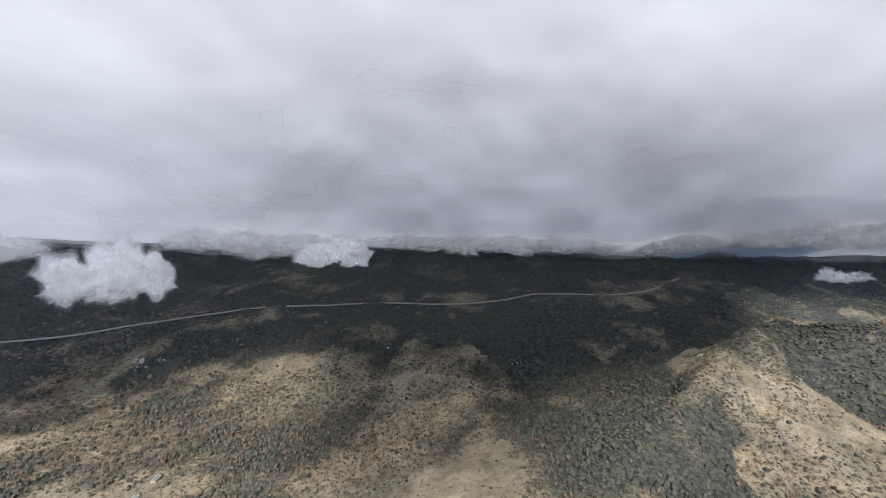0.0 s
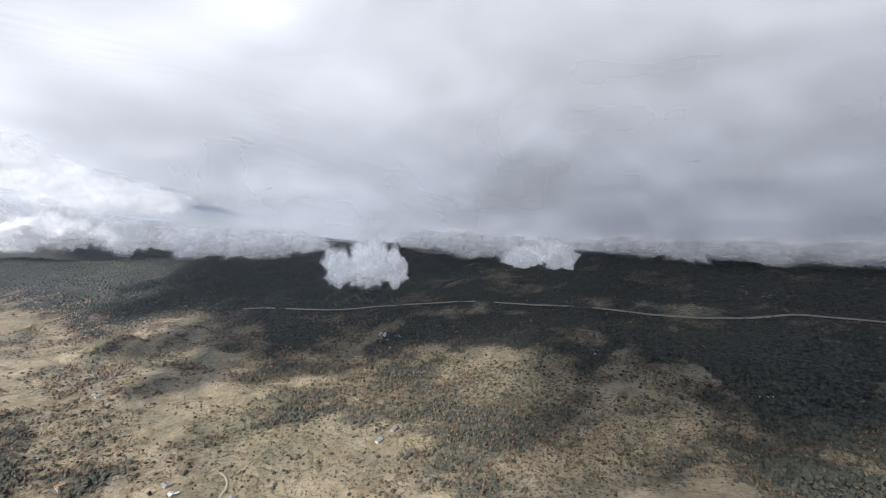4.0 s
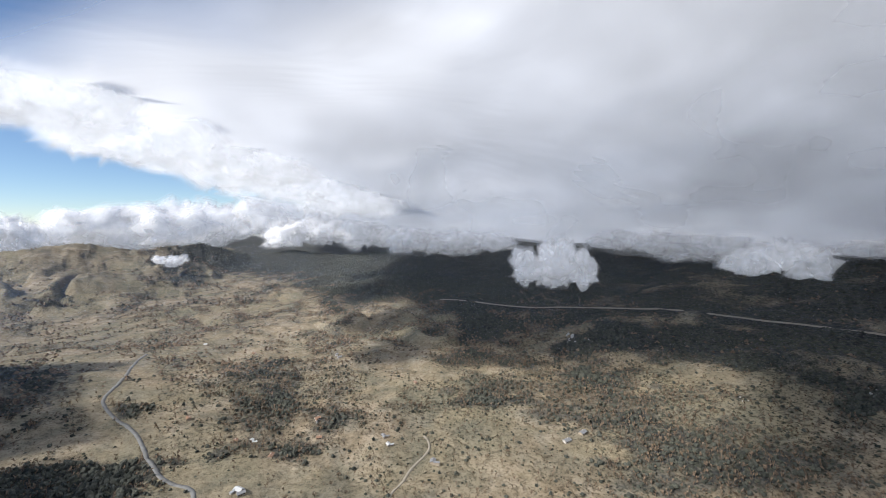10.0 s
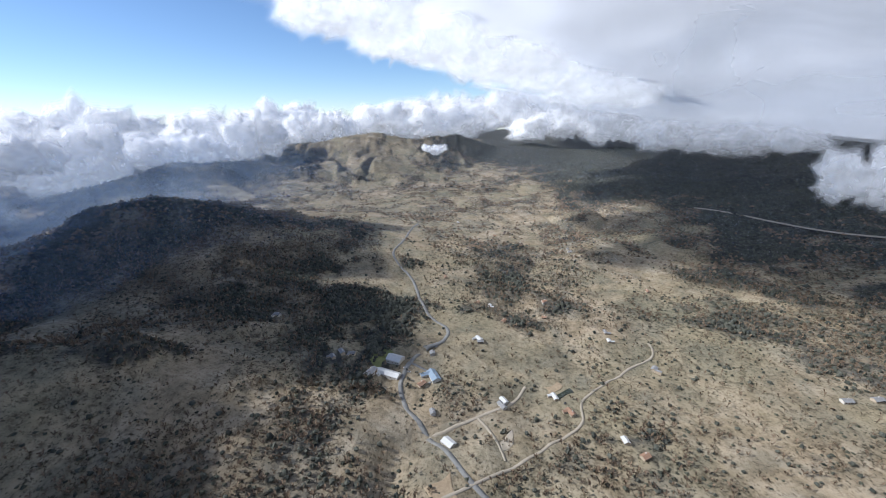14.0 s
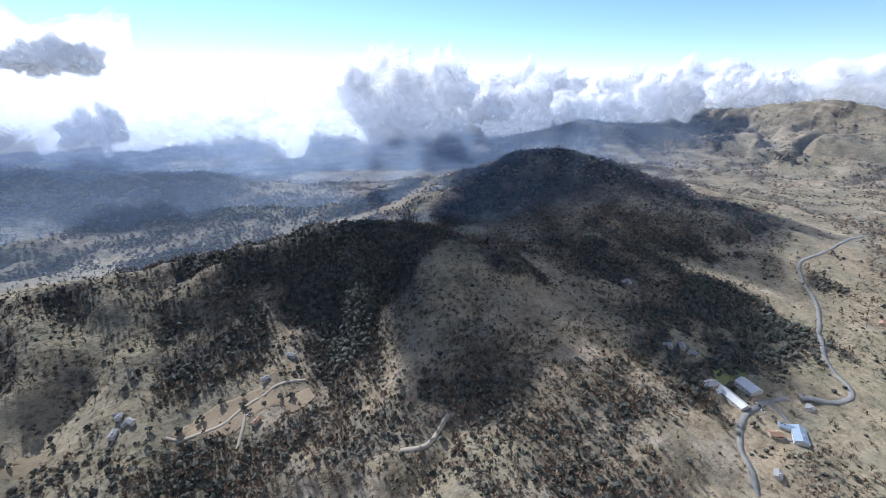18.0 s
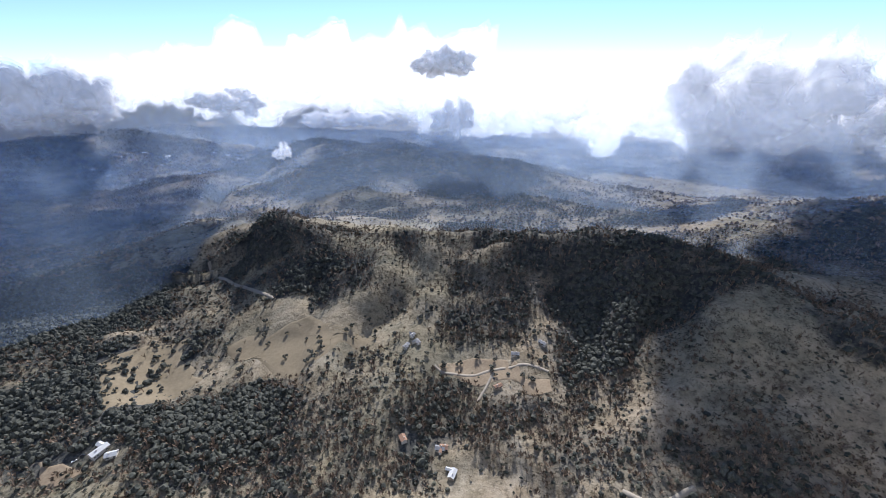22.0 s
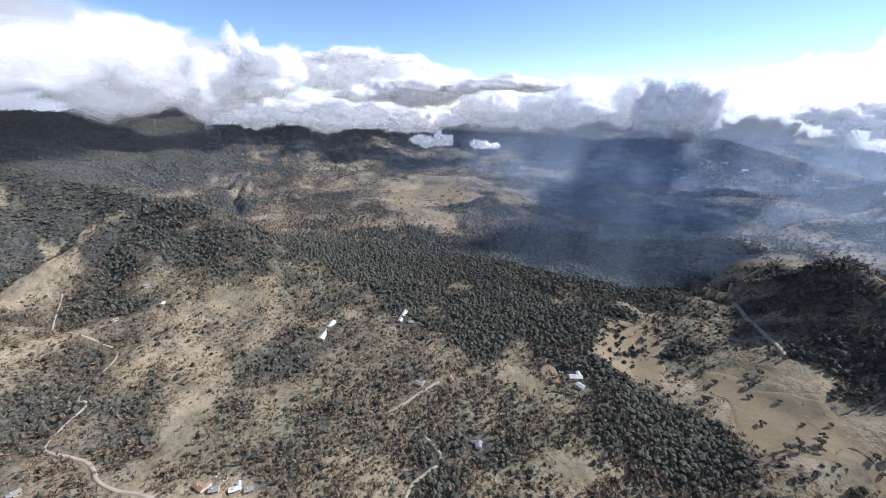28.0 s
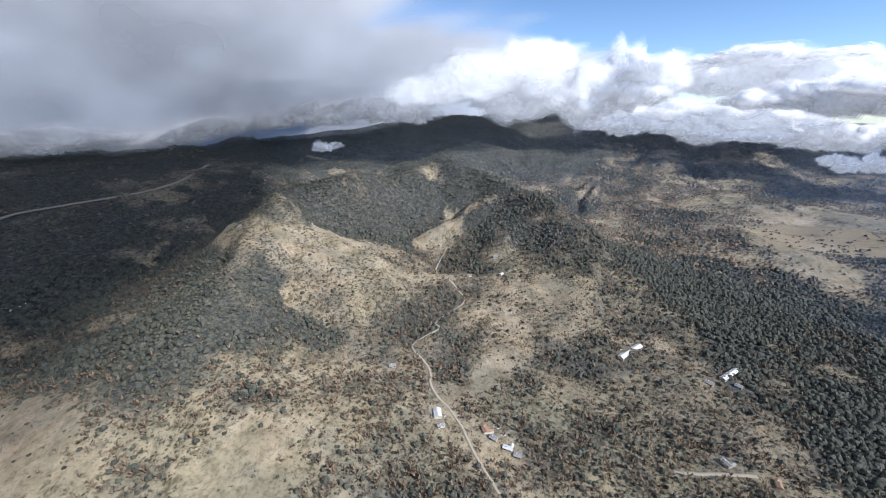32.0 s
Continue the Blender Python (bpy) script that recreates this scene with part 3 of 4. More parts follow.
SHADED = [(181.5, 2.6, 2500, 5.2, 2.3), (179.9, -4.4, 2400, 3.6, 3.6), (194.4, -4.4, 2700, 7.6, 1.3), (258.2, 0.8, 2500, 9, 2.0), (223.4, -1.4, 2700, 6, 3.8),
          (248.8, 1.6, 2500, 12, 1.5), (208, -1.8, 2900, 5, 2.0), (134, -3.0, 2250, 5, 3.0)]
for i, (bank, glow, label) in enumerate(((WEST_BANK, 2, WHITE), (SUN_BANK, 4, WHITE), (EAST_BANK, 2, WHITE), (SHADED, 6, GREY), (SOUTHWEST, 0, WHITE))):
    for j, (az, el, d, wa, he) in enumerate(bank):
        cloud(az, el, d, wa, he, 20 + 20 * i + j, label, "cumulus bank", glow, 6 if wa > 6 else 4)
# billowing rim of the overcast
for j, (az, el, d, wa, he) in enumerate([(100, 12.6, 1000, 10, 4.4), (91, 9.6, 1250, 11, 4.0), (82, 7.0, 1600, 10, 3.4), (75, 5.0, 1900, 10, 3.0), (67, 3.0, 2100, 9, 2.6), (291, 5.0, 1700, 11, 3.4), (299, 2.4, 1900, 10, 3.0)]):
    cloud(az, el, d, wa, he, 140 + j, "ragged white billow at the rim of the overcast", "rim of the overcast", 4, 6, soft=0.5)
# tufts where the overcast touches the mountains
for j, (az, el, d, wa, he) in enumerate([(318, -0.6, 2100, 8, 2.6), (332, -1.6, 2000, 9, 2.6), (347, -2.8, 1900, 10, 2.4), (2, -3.0, 1850, 10, 2.2), (24, -3.1, 1850, 10, 2.2), (54, -3.0, 1900, 10, 2.2), (306, -0.6, 2200, 7, 2.0)]):
    cloud(az, el, d, wa, he, 160 + j, TUFT, "tufts of the overcast", 6, 7, soft=1.0)
# unseen clouds added high over the south, out of view, to shade the hills: spot that they shade, half lengths
for j, (x, y, rx, ry) in enumerate([(-820, -440, 420, 260), (-480, -310, 280, 180), (-620, -560, 280, 140), (-1080, -240, 170, 95), (760, -690, 260, 200), (60, -1340, 480, 130), (520, -1750, 480, 220), (-700, -1000, 300, 80), (1050, -1050, 440, 240), (1750, -1350, 640, 280)]):
    s = 1000 / sun_dir.z
    cx, cy = x + sun_dir.x * s, y + sun_dir.y * s
    d = math.hypot(cx - EYE_X, cy - EYE_Y)
    high = new("cloud")
    high.matrix_world = pose(cx, cy, 1080)
    tagged(high, "unseen flat cloud added high above the hills to shade them", "cloud", "high clouds")
    for i, mat in enumerate((MAT_UNSEEN_CLOUD, MAT_FRINGE)):
        v, f = heap(rx, ry * 1.4, 55, 170 + j, 7, 13, (0.94, 1.08)[i], 1.9)
        name = "fringe" if i else "body"
        shell = new(name, mesh_from(name, v, f, mat))
        shell.parent = high
# ---------------------------------------------------------------- roads, fields, water
def curve_points(pts, step):
    """Smooth line through plan points, one point every few metres."""
    p = np.array([pts[0], *pts, pts[-1]], float)
    out = []
    for a, b, c, d in zip(p, p[1:], p[2:], p[3:]):
        n = max(2, int(np.hypot(*(c - b)) / step))
        for t in np.linspace(0, 1, n, endpoint=False):
            out.append(0.5 * (2 * b + (c - a) * t + (2 * a - 5 * b + 4 * c - d) * t * t + (3 * b - a - 3 * c + d) * t ** 3))
    return np.array(out + [p[-1]])


def road(name, pts, width, mat, label, lift=0.0, step=6.0):
    c = curve_points(pts, step)
    c = c + 0.6 * np.stack([fbm2(c[:, 0] / 17.0, c[:, 1] / 17.0, 2, 201), fbm2(c[:, 0] / 17.0, c[:, 1] / 17.0, 2, 203)], 1)
    t = np.gradient(c, axis=0)
    t /= np.linalg.norm(t, axis=1, keepdims=True) + 1e-9
    n = np.stack([-t[:, 1], t[:, 0]], 1)
    bed = land(c[:, 0], c[:, 1])
    if lift:
        bed = np.convolve(np.pad(bed, 20, mode="edge"), np.ones(41) / 41, mode="valid")
    rows = []
    for off, up in ((-0.56, -1.5), (-0.5, 0.55), (0.0, 0.7), (0.5, 0.55), (0.56, -1.5)):
        q = c + n * width * (off + 0.05 * noise2(c[:, 0] / 9.0, c[:, 1] / 9.0 + 50 * off, 205)[:, None])
        rows.append(np.stack([q[:, 0], q[:, 1], np.maximum(land(q[:, 0], q[:, 1]) - (8 if lift else 0), bed - 1) + up + lift], 1))
    v = np.stack(rows, 1).reshape(-1, 3)
    return tagged(new(name, mesh_from(name, v, grid_faces(len(c), 5), mat)), label, "road", kind="structure")


ROADS = [
    ([(-225, 75), (-293, 12), (-340, -16), (-382, -43), (-418, -65), (-465, -72), (-523, -51), (-550, -14), (-590, -3), (-645, -36), (-755, -58), (-814, -74), (-930, -116), (-1027, -97), (-1250, -60)], 5.6, MAT_ASPHALT, "two-lane grey asphalt country road"),
    ([(-285, -25), (-301, 10), (-341, 85), (-376, 143), (-419, 163), (-469, 233), (-506, 300), (-541, 313)], 3.4, MAT_DIRT, "pale dirt road past farms"),
    ([(-366, -40), (-376, -27), (-397, 23), (-415, 66), (-450, 95)], 4, MAT_DIRT, "pale farm lane"),
    ([(-397, 23), (-366, 38), (-330, 45)], 3, MAT_DIRT, "pale farm track"),
    ([(27, -445), (5, -434), (-21, -429), (-47, -437), (-85, -442), (-114, -430)], 3.6, MAT_DIRT, "pale farm track"),
    ([(-47, -433), (-40, -419), (-25, -394)], 3.2, MAT_DIRT, "pale farm track"),
    ([(470, -720), (449, -696), (404, -660), (343, -611), (284, -573)], 5, MAT_DIRT, "pale gravel road along the foot of a hill"),
    ([(275, 69), (295, 99), (319, 127), (342, 156), (352, 181), (370, 203), (398, 223), (427, 270), (486, 258), (511, 277), (587, 265), (626, 291), (680, 376), (782, 406)], 3.4, MAT_DIRT, "winding pale dirt road up a ridge"),
    ([(392, -78), (406, -110), (424, -151)], 4, MAT_DIRT, "pale farm drive"),
    ([(255, -60), (288, -80), (309, -117), (343, -109)], 3.6, MAT_DIRT, "pale farm track"),
    ([(-1300, 880), (-1039, 982), (-701, 1131), (-360, 1179), (125, 1180), (306, 1259), (502, 1224), (660, 1247), (834, 1392)], 11, MAT_DIRT, "pale mountain highway cut along a slope"),
    ([(-146, -279), (-168, -268), (-192, -274), (-210, -280)], 4.5, MAT_DIRT, "pale bend of a dirt track in the trees"),
    ([(-505, -62), (-478, -28), (-462, -35)], 4, MAT_ASPHALT, "curved grey driveway"),
]
for pts, width, mat, label in ROADS:
    road("road", pts, width, mat, label, 5.0 if width > 10 else 0.0)


def field(name, quad, mat, label, lift=0.5, category="field"):
    """A plot with four uneven sides draped over the land."""
    n = 22
    u, v = np.meshgrid(np.linspace(0, 1, n), np.linspace(0, 1, n), indexing="ij")
    a, b, c, d = (np.array(q, float) for q in quad)
    p = ((1 - u) * (1 - v))[..., None] * a + (u * (1 - v))[..., None] * b + (u * v)[..., None] * c + ((1 - u) * v)[..., None] * d
    rim = np.minimum.reduce([u, 1 - u, v, 1 - v])
    shift = 15.0 * np.stack([noise2(p[..., 0] / 30.0, p[..., 1] / 30.0, 211), noise2(p[..., 0] / 30.0, p[..., 1] / 30.0, 213)], -1)
    p = p + shift
    z = land(p[..., 0], p[..., 1]) + np.where(rim < 0.001, -1.2, lift)
    return tagged(new(name, mesh_from(name, np.concatenate([p, z[..., None]], -1).reshape(-1, 3), grid_faces(n, n), mat)), label, category, kind="structure")


FIELDS = [
    ([(335, -488), (215, -532), (104, -500), (200, -425)], MAT_MEADOW, "smooth dry tan meadow"),
    ([(481, -462), (388, -513), (322, -427), (396, -364)], MAT_MEADOW, "dry tan pasture with scattered trees"),
    ([(23, -459), (-116, -425), (-114, -401), (4, -424)], MAT_PLOUGH, "brown ploughed plot"),
    ([(-500, -120), (-528, -93), (-508, -85), (-478, -116)], MAT_LAWN, "green school lawn"),
    ([(-451, 109), (-465, 134), (-454, 138), (-437, 113)], MAT_PLOUGH, "bare riding paddock"),
    ([(431, -311), (380, -324), (366, -308), (407, -294)], MAT_PLOUGH, "bare brown yard"),
    ([(-362, 38), (-367, 52), (-342, 49), (-335, 35)], MAT_DIRT, "pale bare riding arena"),
    ([(-302, -30), (-318, -4), (-287, 10), (-277, -17)], MAT_PLOUGH, "dark ploughed field"),
    ([(1452, -153), (1544, -458), (1329, -634), (1204, -291)], MAT_MEADOW, "golden grass field on a far slope"),
]
for quad, mat, label in FIELDS:
    field("field", quad, mat, label)
field("pond", [(-435, 124), (-450, 149), (-426, 155), (-420, 131)], MAT_POND, "dark farm pond with bare banks", 0.6, "pond")

# ---------------------------------------------------------------- buildings
def box(bm, x0, x1, y0, y1, z0, z1):
    v = [bm.verts.new((x, y, z)) for z in (z0, z1) for y in (y0, y1) for x in (x0, x1)]
    for f in ((0, 2, 3, 1), (4, 5, 7, 6), (0, 1, 5, 4), (2, 6, 7, 3), (0, 4, 6, 2), (1, 3, 7, 5)):
        bm.faces.new([v[i] for i in f])
    return bm


def gable(bm, lx, ly, z0, rise, over):
    """A gable roof with thickness along x."""
    for s in (-1, 1):
        lo, hi = (s * (ly + over), z0 - over * rise / ly), (0.0, z0 + rise)
        ring = [(lo[0], lo[1]), hi, (hi[0], hi[1] + 0.25), (lo[0], lo[1] + 0.25)]
        a = [bm.verts.new((-lx - over, y, z)) for y, z in ring]
        b = [bm.verts.new((lx + over, y, z)) for y, z in ring]
        for i in range(4):
            bm.faces.new((a[i], a[(i + 1) % 4], b[(i + 1) % 4], b[i]))
        bm.faces.new(a)
        bm.faces.new(b[::-1])
    bmesh.ops.recalc_face_normals(bm, faces=bm.faces)
    return bm


def house(x, y, lx, ly, turn, wall_mat, roof_mat, label, height=3.0, name="house", group="", wing=False):
    """A house with walls, gable roof, door, windows and chimney; half lengths lx, ly."""
    xs = np.array([x + dx for dx in (-lx, 0, lx)] * 3)
    ys = np.array([y + dy for dy in (-ly, 0, ly) for _ in range(3)])
    z = float(np.mean(land(xs, ys)))
    top = new(name)
    top.matrix_world = pose(x, y, z, 0, 0, turn)
    tagged(top, label, "barn" if name == "barn" else "house", group)
    rise = ly * 0.5
    bm = box(bmesh.new(), -lx, lx, -ly, ly, -4, height)
    for s in (-lx, lx):
        tri = [bm.verts.new(p) for p in ((s, -ly, height), (s, ly, height), (s, 0, height + rise))]
        bm.faces.new(tri)
    part("wall", bm, wall_mat, top)
    part("roof", gable(bmesh.new(), lx, ly, height, rise, 0.6), roof_mat, top)
    part("door", box(bmesh.new(), -0.6, 0.6, -ly - 0.08, -ly + 0.05, 0, 2.1), MAT_DOOR, top)
    for wx in (-0.6 * lx, 0.45 * lx, 0.78 * lx):
        for s in (-1, 1):
            part("window", box(bmesh.new(), wx - 0.8, wx + 0.8, s * ly - 0.06, s * ly + 0.06, 1.0, 2.2), MAT_PANE, top)
    if name == "house":
        part("chimney", box(bmesh.new(), 0.3 * lx - 0.5, 0.3 * lx + 0.5, 0.3 * ly - 0.5, 0.3 * ly + 0.5, height, height + rise + 1.0), MAT_STUCCO, top)
    if wing:
        side = gable(bmesh.new(), ly * 1.3, lx * 0.3, height - 0.2, rise * 0.7, 0.5)
        bmesh.ops.rotate(side, verts=side.verts, cent=(0, 0, 0), matrix=Matrix.Rotation(radians(90), 3, "Z"))
        bmesh.ops.translate(side, verts=side.verts, vec=(-lx * 0.65, -ly * 1.5, 0))
        wing_wall = part("wing", box(bmesh.new(), -lx * 0.95, -lx * 0.35, -ly * 2.8, -ly - 0.02, -4, height - 0.2), wall_mat, top)
        part("wing_roof", side, roof_mat, wing_wall)
    return top


WALLS, ROOFS = (MAT_STUCCO, MAT_TANWALL), (MAT_WHITEROOF, MAT_GREYROOF, MAT_REDROOF, MAT_GREYROOF)
ROOF_WORDS = ("white", "grey", "brown", "grey")
HOMES_WEST = [(-458, -45), (-423, 126), (-395, 137), (-478, 288), (-421, 60), (-560, 46), (-280, -71), (-498, -170), (-349, 183), (-694, 190), (-578, 260),
              (-644, 176), (-549, 253), (-552, 47), (-689, 84), (-727, 412), (-327, 194), (-1295, 330), (-1009, 344), (-525, -29), (-412, 56), (-404, -31),
              (-511, -160), (-513, -146), (-601, -280), (-1121, 165), (-1289, 72), (-802, 5), (-628, 99), (-705, 63), (-384, 512), (-385, 474), (-988, 343)]
HOMES_EAST = [(-50, -411), (-115, -473), (59, -490), (51, -478), (66, -472), (-77, -459), (14, -339), (58, -348), (18, -338), (5, -311),
              (563, -116), (581, -151), (426, -125), (422, -168), (312, -162), (339, 112), (333, 99), (330, 81), (684, 299), (702, 237), (752, 271),
              (368, 262), (313, 155), (328, 69)]
FAR_TOWN = [(1447, -1759), (1360, -1724), (1396, -1860), (1283, -1831), (1126, -1681), (1079, -1673), (1409, -1508), (1397, -1564), (1196, -1465),
            (1153, -1479), (1038, -1880), (966, -1853), (1107, -1898), (1308, -1521), (1330, -1640), (1230, -1700)]
pick = random.Random(5)
for homes, group, big in ((HOMES_WEST, "farmhouses in the valley", 0.7), (HOMES_EAST, "houses among the oaks", 0.62), (FAR_TOWN, "houses of a far hamlet", 1.5)):
    for x, y in homes:
        k = pick.randrange(4)
        w = pick.randrange(2)
        house(x, y, pick.uniform(5.5, 9) * big, pick.uniform(3.6, 5.2) * big, pick.uniform(0, 180), WALLS[w], ROOFS[k],
              ("pale stucco" if w == 0 else "tan sided") + " country house with a " + ROOF_WORDS[k] + " gable roof", group=group, wing=pick.random() < 0.35)
house(-478, -92, 19, 6, 62, MAT_STUCCO, MAT_WHITEROOF, "long white-roofed school wing beside a lawn", 4.0, wing=True)
house(-508, -83, 11, 8, 62, MAT_STUCCO, MAT_WHITEROOF, "white-roofed school hall beside a lawn", 4.5)
house(-471, -114, 9, 5, 150, MAT_STUCCO, MAT_GREYROOF, "grey-roofed school classroom block", 3.5)
house(-474, -28, 12, 6, 20, MAT_STUCCO, MAT_BLUEROOF, "blue-grey metal roofed country house", 3.5, wing=True)
house(-355, -14, 7, 5, 40, MAT_STUCCO, MAT_WHITEROOF, "white metal shed beside the road", 3.5, "barn")
house(326, 167, 6.5, 4, 35, MAT_STUCCO, MAT_WHITEROOF, "white-roofed house beside a dirt road", 3.2)
house(580, -16, 26, 4.5, 155, MAT_TANWALL, MAT_WHITEROOF, "long low barn with a pale metal roof", 3.2, "barn")
house(602, -142, 19, 3.6, 150, MAT_STUCCO, MAT_WHITEROOF, "long low white-roofed house in a clearing", 3.2)
house(366, -322, 8, 3.6, 70, MAT_STUCCO, MAT_WHITEROOF, "large white house in a clearing of oaks", 4.0, wing=True)
house(350, -318, 5, 3.4, 20, MAT_STUCCO, MAT_WHITEROOF, "white annexe in a clearing of oaks", 3.5)



# ---------------------------------------------------------------- granite outcrops and parked cars
def boulder(seed):
    r = np.random.default_rng(seed)
    bm = bmesh.new()
    bmesh.ops.create_icosphere(bm, subdivisions=2, radius=1.0)
    for v in bm.verts:
        v.co *= 0.8 + 0.35 * noise.noise(v.co * 1.7 + Vector((seed, 0, 0))) + 0.12 * float(r.uniform(-1, 1))
        v.co.z *= 0.8
    return bm


def outcrop(x, y, count, size, seed):
    r = np.random.default_rng(seed)
    top = new("rock_outcrop")
    z = float(land(np.array([x]), np.array([y]))[0])
    top.matrix_world = pose(x, y, z)
    tagged(top, "pale granite boulders piled on a brushy slope", "rocks", "granite outcrops")
    for i in range(count):
        bx, by = r.normal(0, size * 1.6, 2)
        k = size * r.uniform(0.35, 1.0)
        bz = float(land(np.array([x + bx]), np.array([y + by]))[0]) - z
        bm = boulder(seed * 10 + i)
        bmesh.ops.transform(bm, verts=bm.verts, matrix=Matrix.Translation((bx, by, bz + 0.2 * k)) @ Matrix.Rotation(r.uniform(0, 6), 4, "Z") @ Matrix.Diagonal((k, k * 0.8, k * 0.9, 1)))
        part("boulder", bm, MAT_ROCK, top)


for i, (x, y, n, size) in enumerate([(490, 745, 12, 5.0), (470, 715, 7, 3.5), (515, 790, 8, 3.5), (-655, 850, 12, 6.0), (-630, 870, 8, 4.5), (430, 640, 6, 3.0), (560, 600, 6, 2.6),
                                     (700, 760, 8, 3.5), (820, 700, 7, 3.5), (300, 560, 5, 2.5), (640, 520, 6, 2.8), (-120, 900, 7, 3.5), (160, 860, 7, 3.5), (-250, 760, 6, 3.0)]):
    outcrop(x, y, n, size, 40 + i)


MAT_CARS = [two_tone("white car paint", (0.7, 0.7, 0.7), (0.78, 0.78, 0.78), 0.5, 0.3), two_tone("dark car paint", (0.03, 0.03, 0.035), (0.05, 0.05, 0.06), 0.5, 0.3)]
MAT_TYRE = two_tone("tyre rubber", (0.015, 0.015, 0.015), (0.03, 0.03, 0.03), 3.0)


def car(x, y, turn, paint):
    top = new("car")
    top.matrix_world = pose(x, y, float(land(np.array([x]), np.array([y]))[0]) + 0.05, 0, 0, turn)
    tagged(top, ("white" if paint == 0 else "dark") + " parked car beside a country house", "car", "parked cars")
    bm = box(bmesh.new(), -2.2, 2.2, -0.9, 0.9, 0.35, 0.95)
    bmesh.ops.bevel(bm, geom=bm.edges[:], offset=0.12, segments=2, affect="EDGES")
    part("body", bm, MAT_CARS[paint], top)
    bm = box(bmesh.new(), -1.3, 1.1, -0.8, 0.8, 0.95, 1.5)
    for v in bm.verts:
        if v.co.z > 1.2:
            v.co.x *= 0.75
            v.co.y *= 0.85
    part("cabin", bm, MAT_PANE, top)
    for wx in (-1.35, 1.35):
        for wy in (-0.85, 0.85):
            bm = bmesh.new()
            bmesh.ops.create_cone(bm, cap_ends=True, segments=12, radius1=0.34, radius2=0.34, depth=0.22, matrix=Matrix.Translation((wx, wy, 0.34)) @ Matrix.Rotation(radians(90), 4, "X"))
            part("wheel", bm, MAT_TYRE, top)


for i, (x, y) in enumerate([(-490, -70), (-486, -66), (-482, -62), (-463, -28), (-412, 136), (-362, -22), (330, 160), (356, 108), (345, 92), (352, 100), (380, -318), (384, -312), (605, -128), (-46, -424), (574, -4)]):
    car(x, y, 37 * i % 180, i % 3 == 1)
# ---------------------------------------------------------------- trees and brush
def ico():
    bm = bmesh.new()
    bmesh.ops.create_icosphere(bm, subdivisions=1, radius=1.0)
    v = np.array([p.co[:] for p in bm.verts])
    f = np.array([[q.index for q in p.verts] for p in bm.faces if p.calc_center_median().z > -0.55])
    bm.free()
    return v, f


ICO_V, ICO_F = ico()
rng = np.random.default_rng(11)


def lumpy(lumps, jitter, seed):
    """A crown of a few uneven lumps on a short trunk, 1 m in radius; arrays of corners and triangles."""
    r = np.random.default_rng(seed)
    vs, fs, base = [], [], 0
    for i in range(lumps):
        a = 2 * np.pi * i / max(lumps, 1) + r.uniform(0, 1)
        off = np.array([math.cos(a) * 0.45, math.sin(a) * 0.45, r.uniform(-0.1, 0.3)]) if lumps > 1 else np.zeros(3)
        k = r.uniform(0.5, 0.75) if lumps > 1 else 0.95
        v = ICO_V * k * (1 + jitter * r.uniform(-1, 1, (len(ICO_V), 1))) * np.array([1, 1, 0.8]) + off + [0, 0, 0.85]
        vs.append(v)
        fs.append(ICO_F + base)
        base += len(v)
    trunk = np.array([[0.1, 0, -0.15], [-0.05, 0.09, -0.15], [-0.05, -0.09, -0.15], [0, 0, 0.9]])
    vs.append(trunk)
    fs.append(np.array([[0, 1, 3], [1, 2, 3], [2, 0, 3]]) + base)
    return np.concatenate(vs), np.concatenate(fs)


def leafless(branches, seed):
    """A bare tree: trunk and forked spread of thin branches with twig tufts."""
    r = np.random.default_rng(seed)
    vs, fs, base = [np.array([[0.09, 0, -0.15], [-0.05, 0.08, -0.15], [-0.05, -0.08, -0.15], [0, 0, 1.2]])], [np.array([[0, 1, 3], [1, 2, 3], [2, 0, 3]])], 4
    for i in range(branches):
        a, up = r.uniform(0, 2 * np.pi), r.uniform(0.35, 1.4)
        root = np.array([0, 0, r.uniform(0.35, 0.9)])
        way = np.array([math.cos(a), math.sin(a), up])
        tip = root + way / np.linalg.norm(way) * r.uniform(0.8, 1.15)
        side = np.cross(way, [0.3, 0.2, 1.0])
        side /= np.linalg.norm(side)
        vs.append(np.array([root, tip + side * 0.16, tip - side * 0.16, tip + way * 0.16 + [0, 0, 0.1], (root + tip) / 2 + side * 0.3 + [0, 0, 0.25]]))
        fs.append(np.array([[0, 1, 2], [1, 3, 2], [0, 4, 1]]) + base)
        base += 5
    return np.concatenate(vs), np.concatenate(fs)


def octa(seed, low=False):
    """A small uneven bush or far crown of a few facets."""
    r = np.random.default_rng(seed)
    a = np.arange(6) * np.pi / 3 + r.uniform(-0.3, 0.3, 6)
    ring = np.stack([np.cos(a), np.sin(a), r.uniform(0.15, 0.5, 6)], 1) * r.uniform(0.7, 1.2, (6, 1))
    if low:
        return np.concatenate([ring, [[r.uniform(-0.2, 0.2), r.uniform(-0.2, 0.2), 1.2]]]), np.array([[i, (i + 1) % 6, 6] for i in range(6)])
    up = np.stack([np.cos(a + 0.5) * 0.7, np.sin(a + 0.5) * 0.7, r.uniform(0.85, 1.25, 6)], 1) * r.uniform(0.75, 1.15, (6, 1))
    f = [[i, (i + 1) % 6, 6 + i] for i in range(6)] + [[(i + 1) % 6, 6 + (i + 1) % 6, 6 + i] for i in range(6)] + [[6 + i, 6 + (i + 1) % 6, 12] for i in range(6)]
    return np.concatenate([ring, up, [[0, 0, r.uniform(1.15, 1.4)]]]), np.array(f)


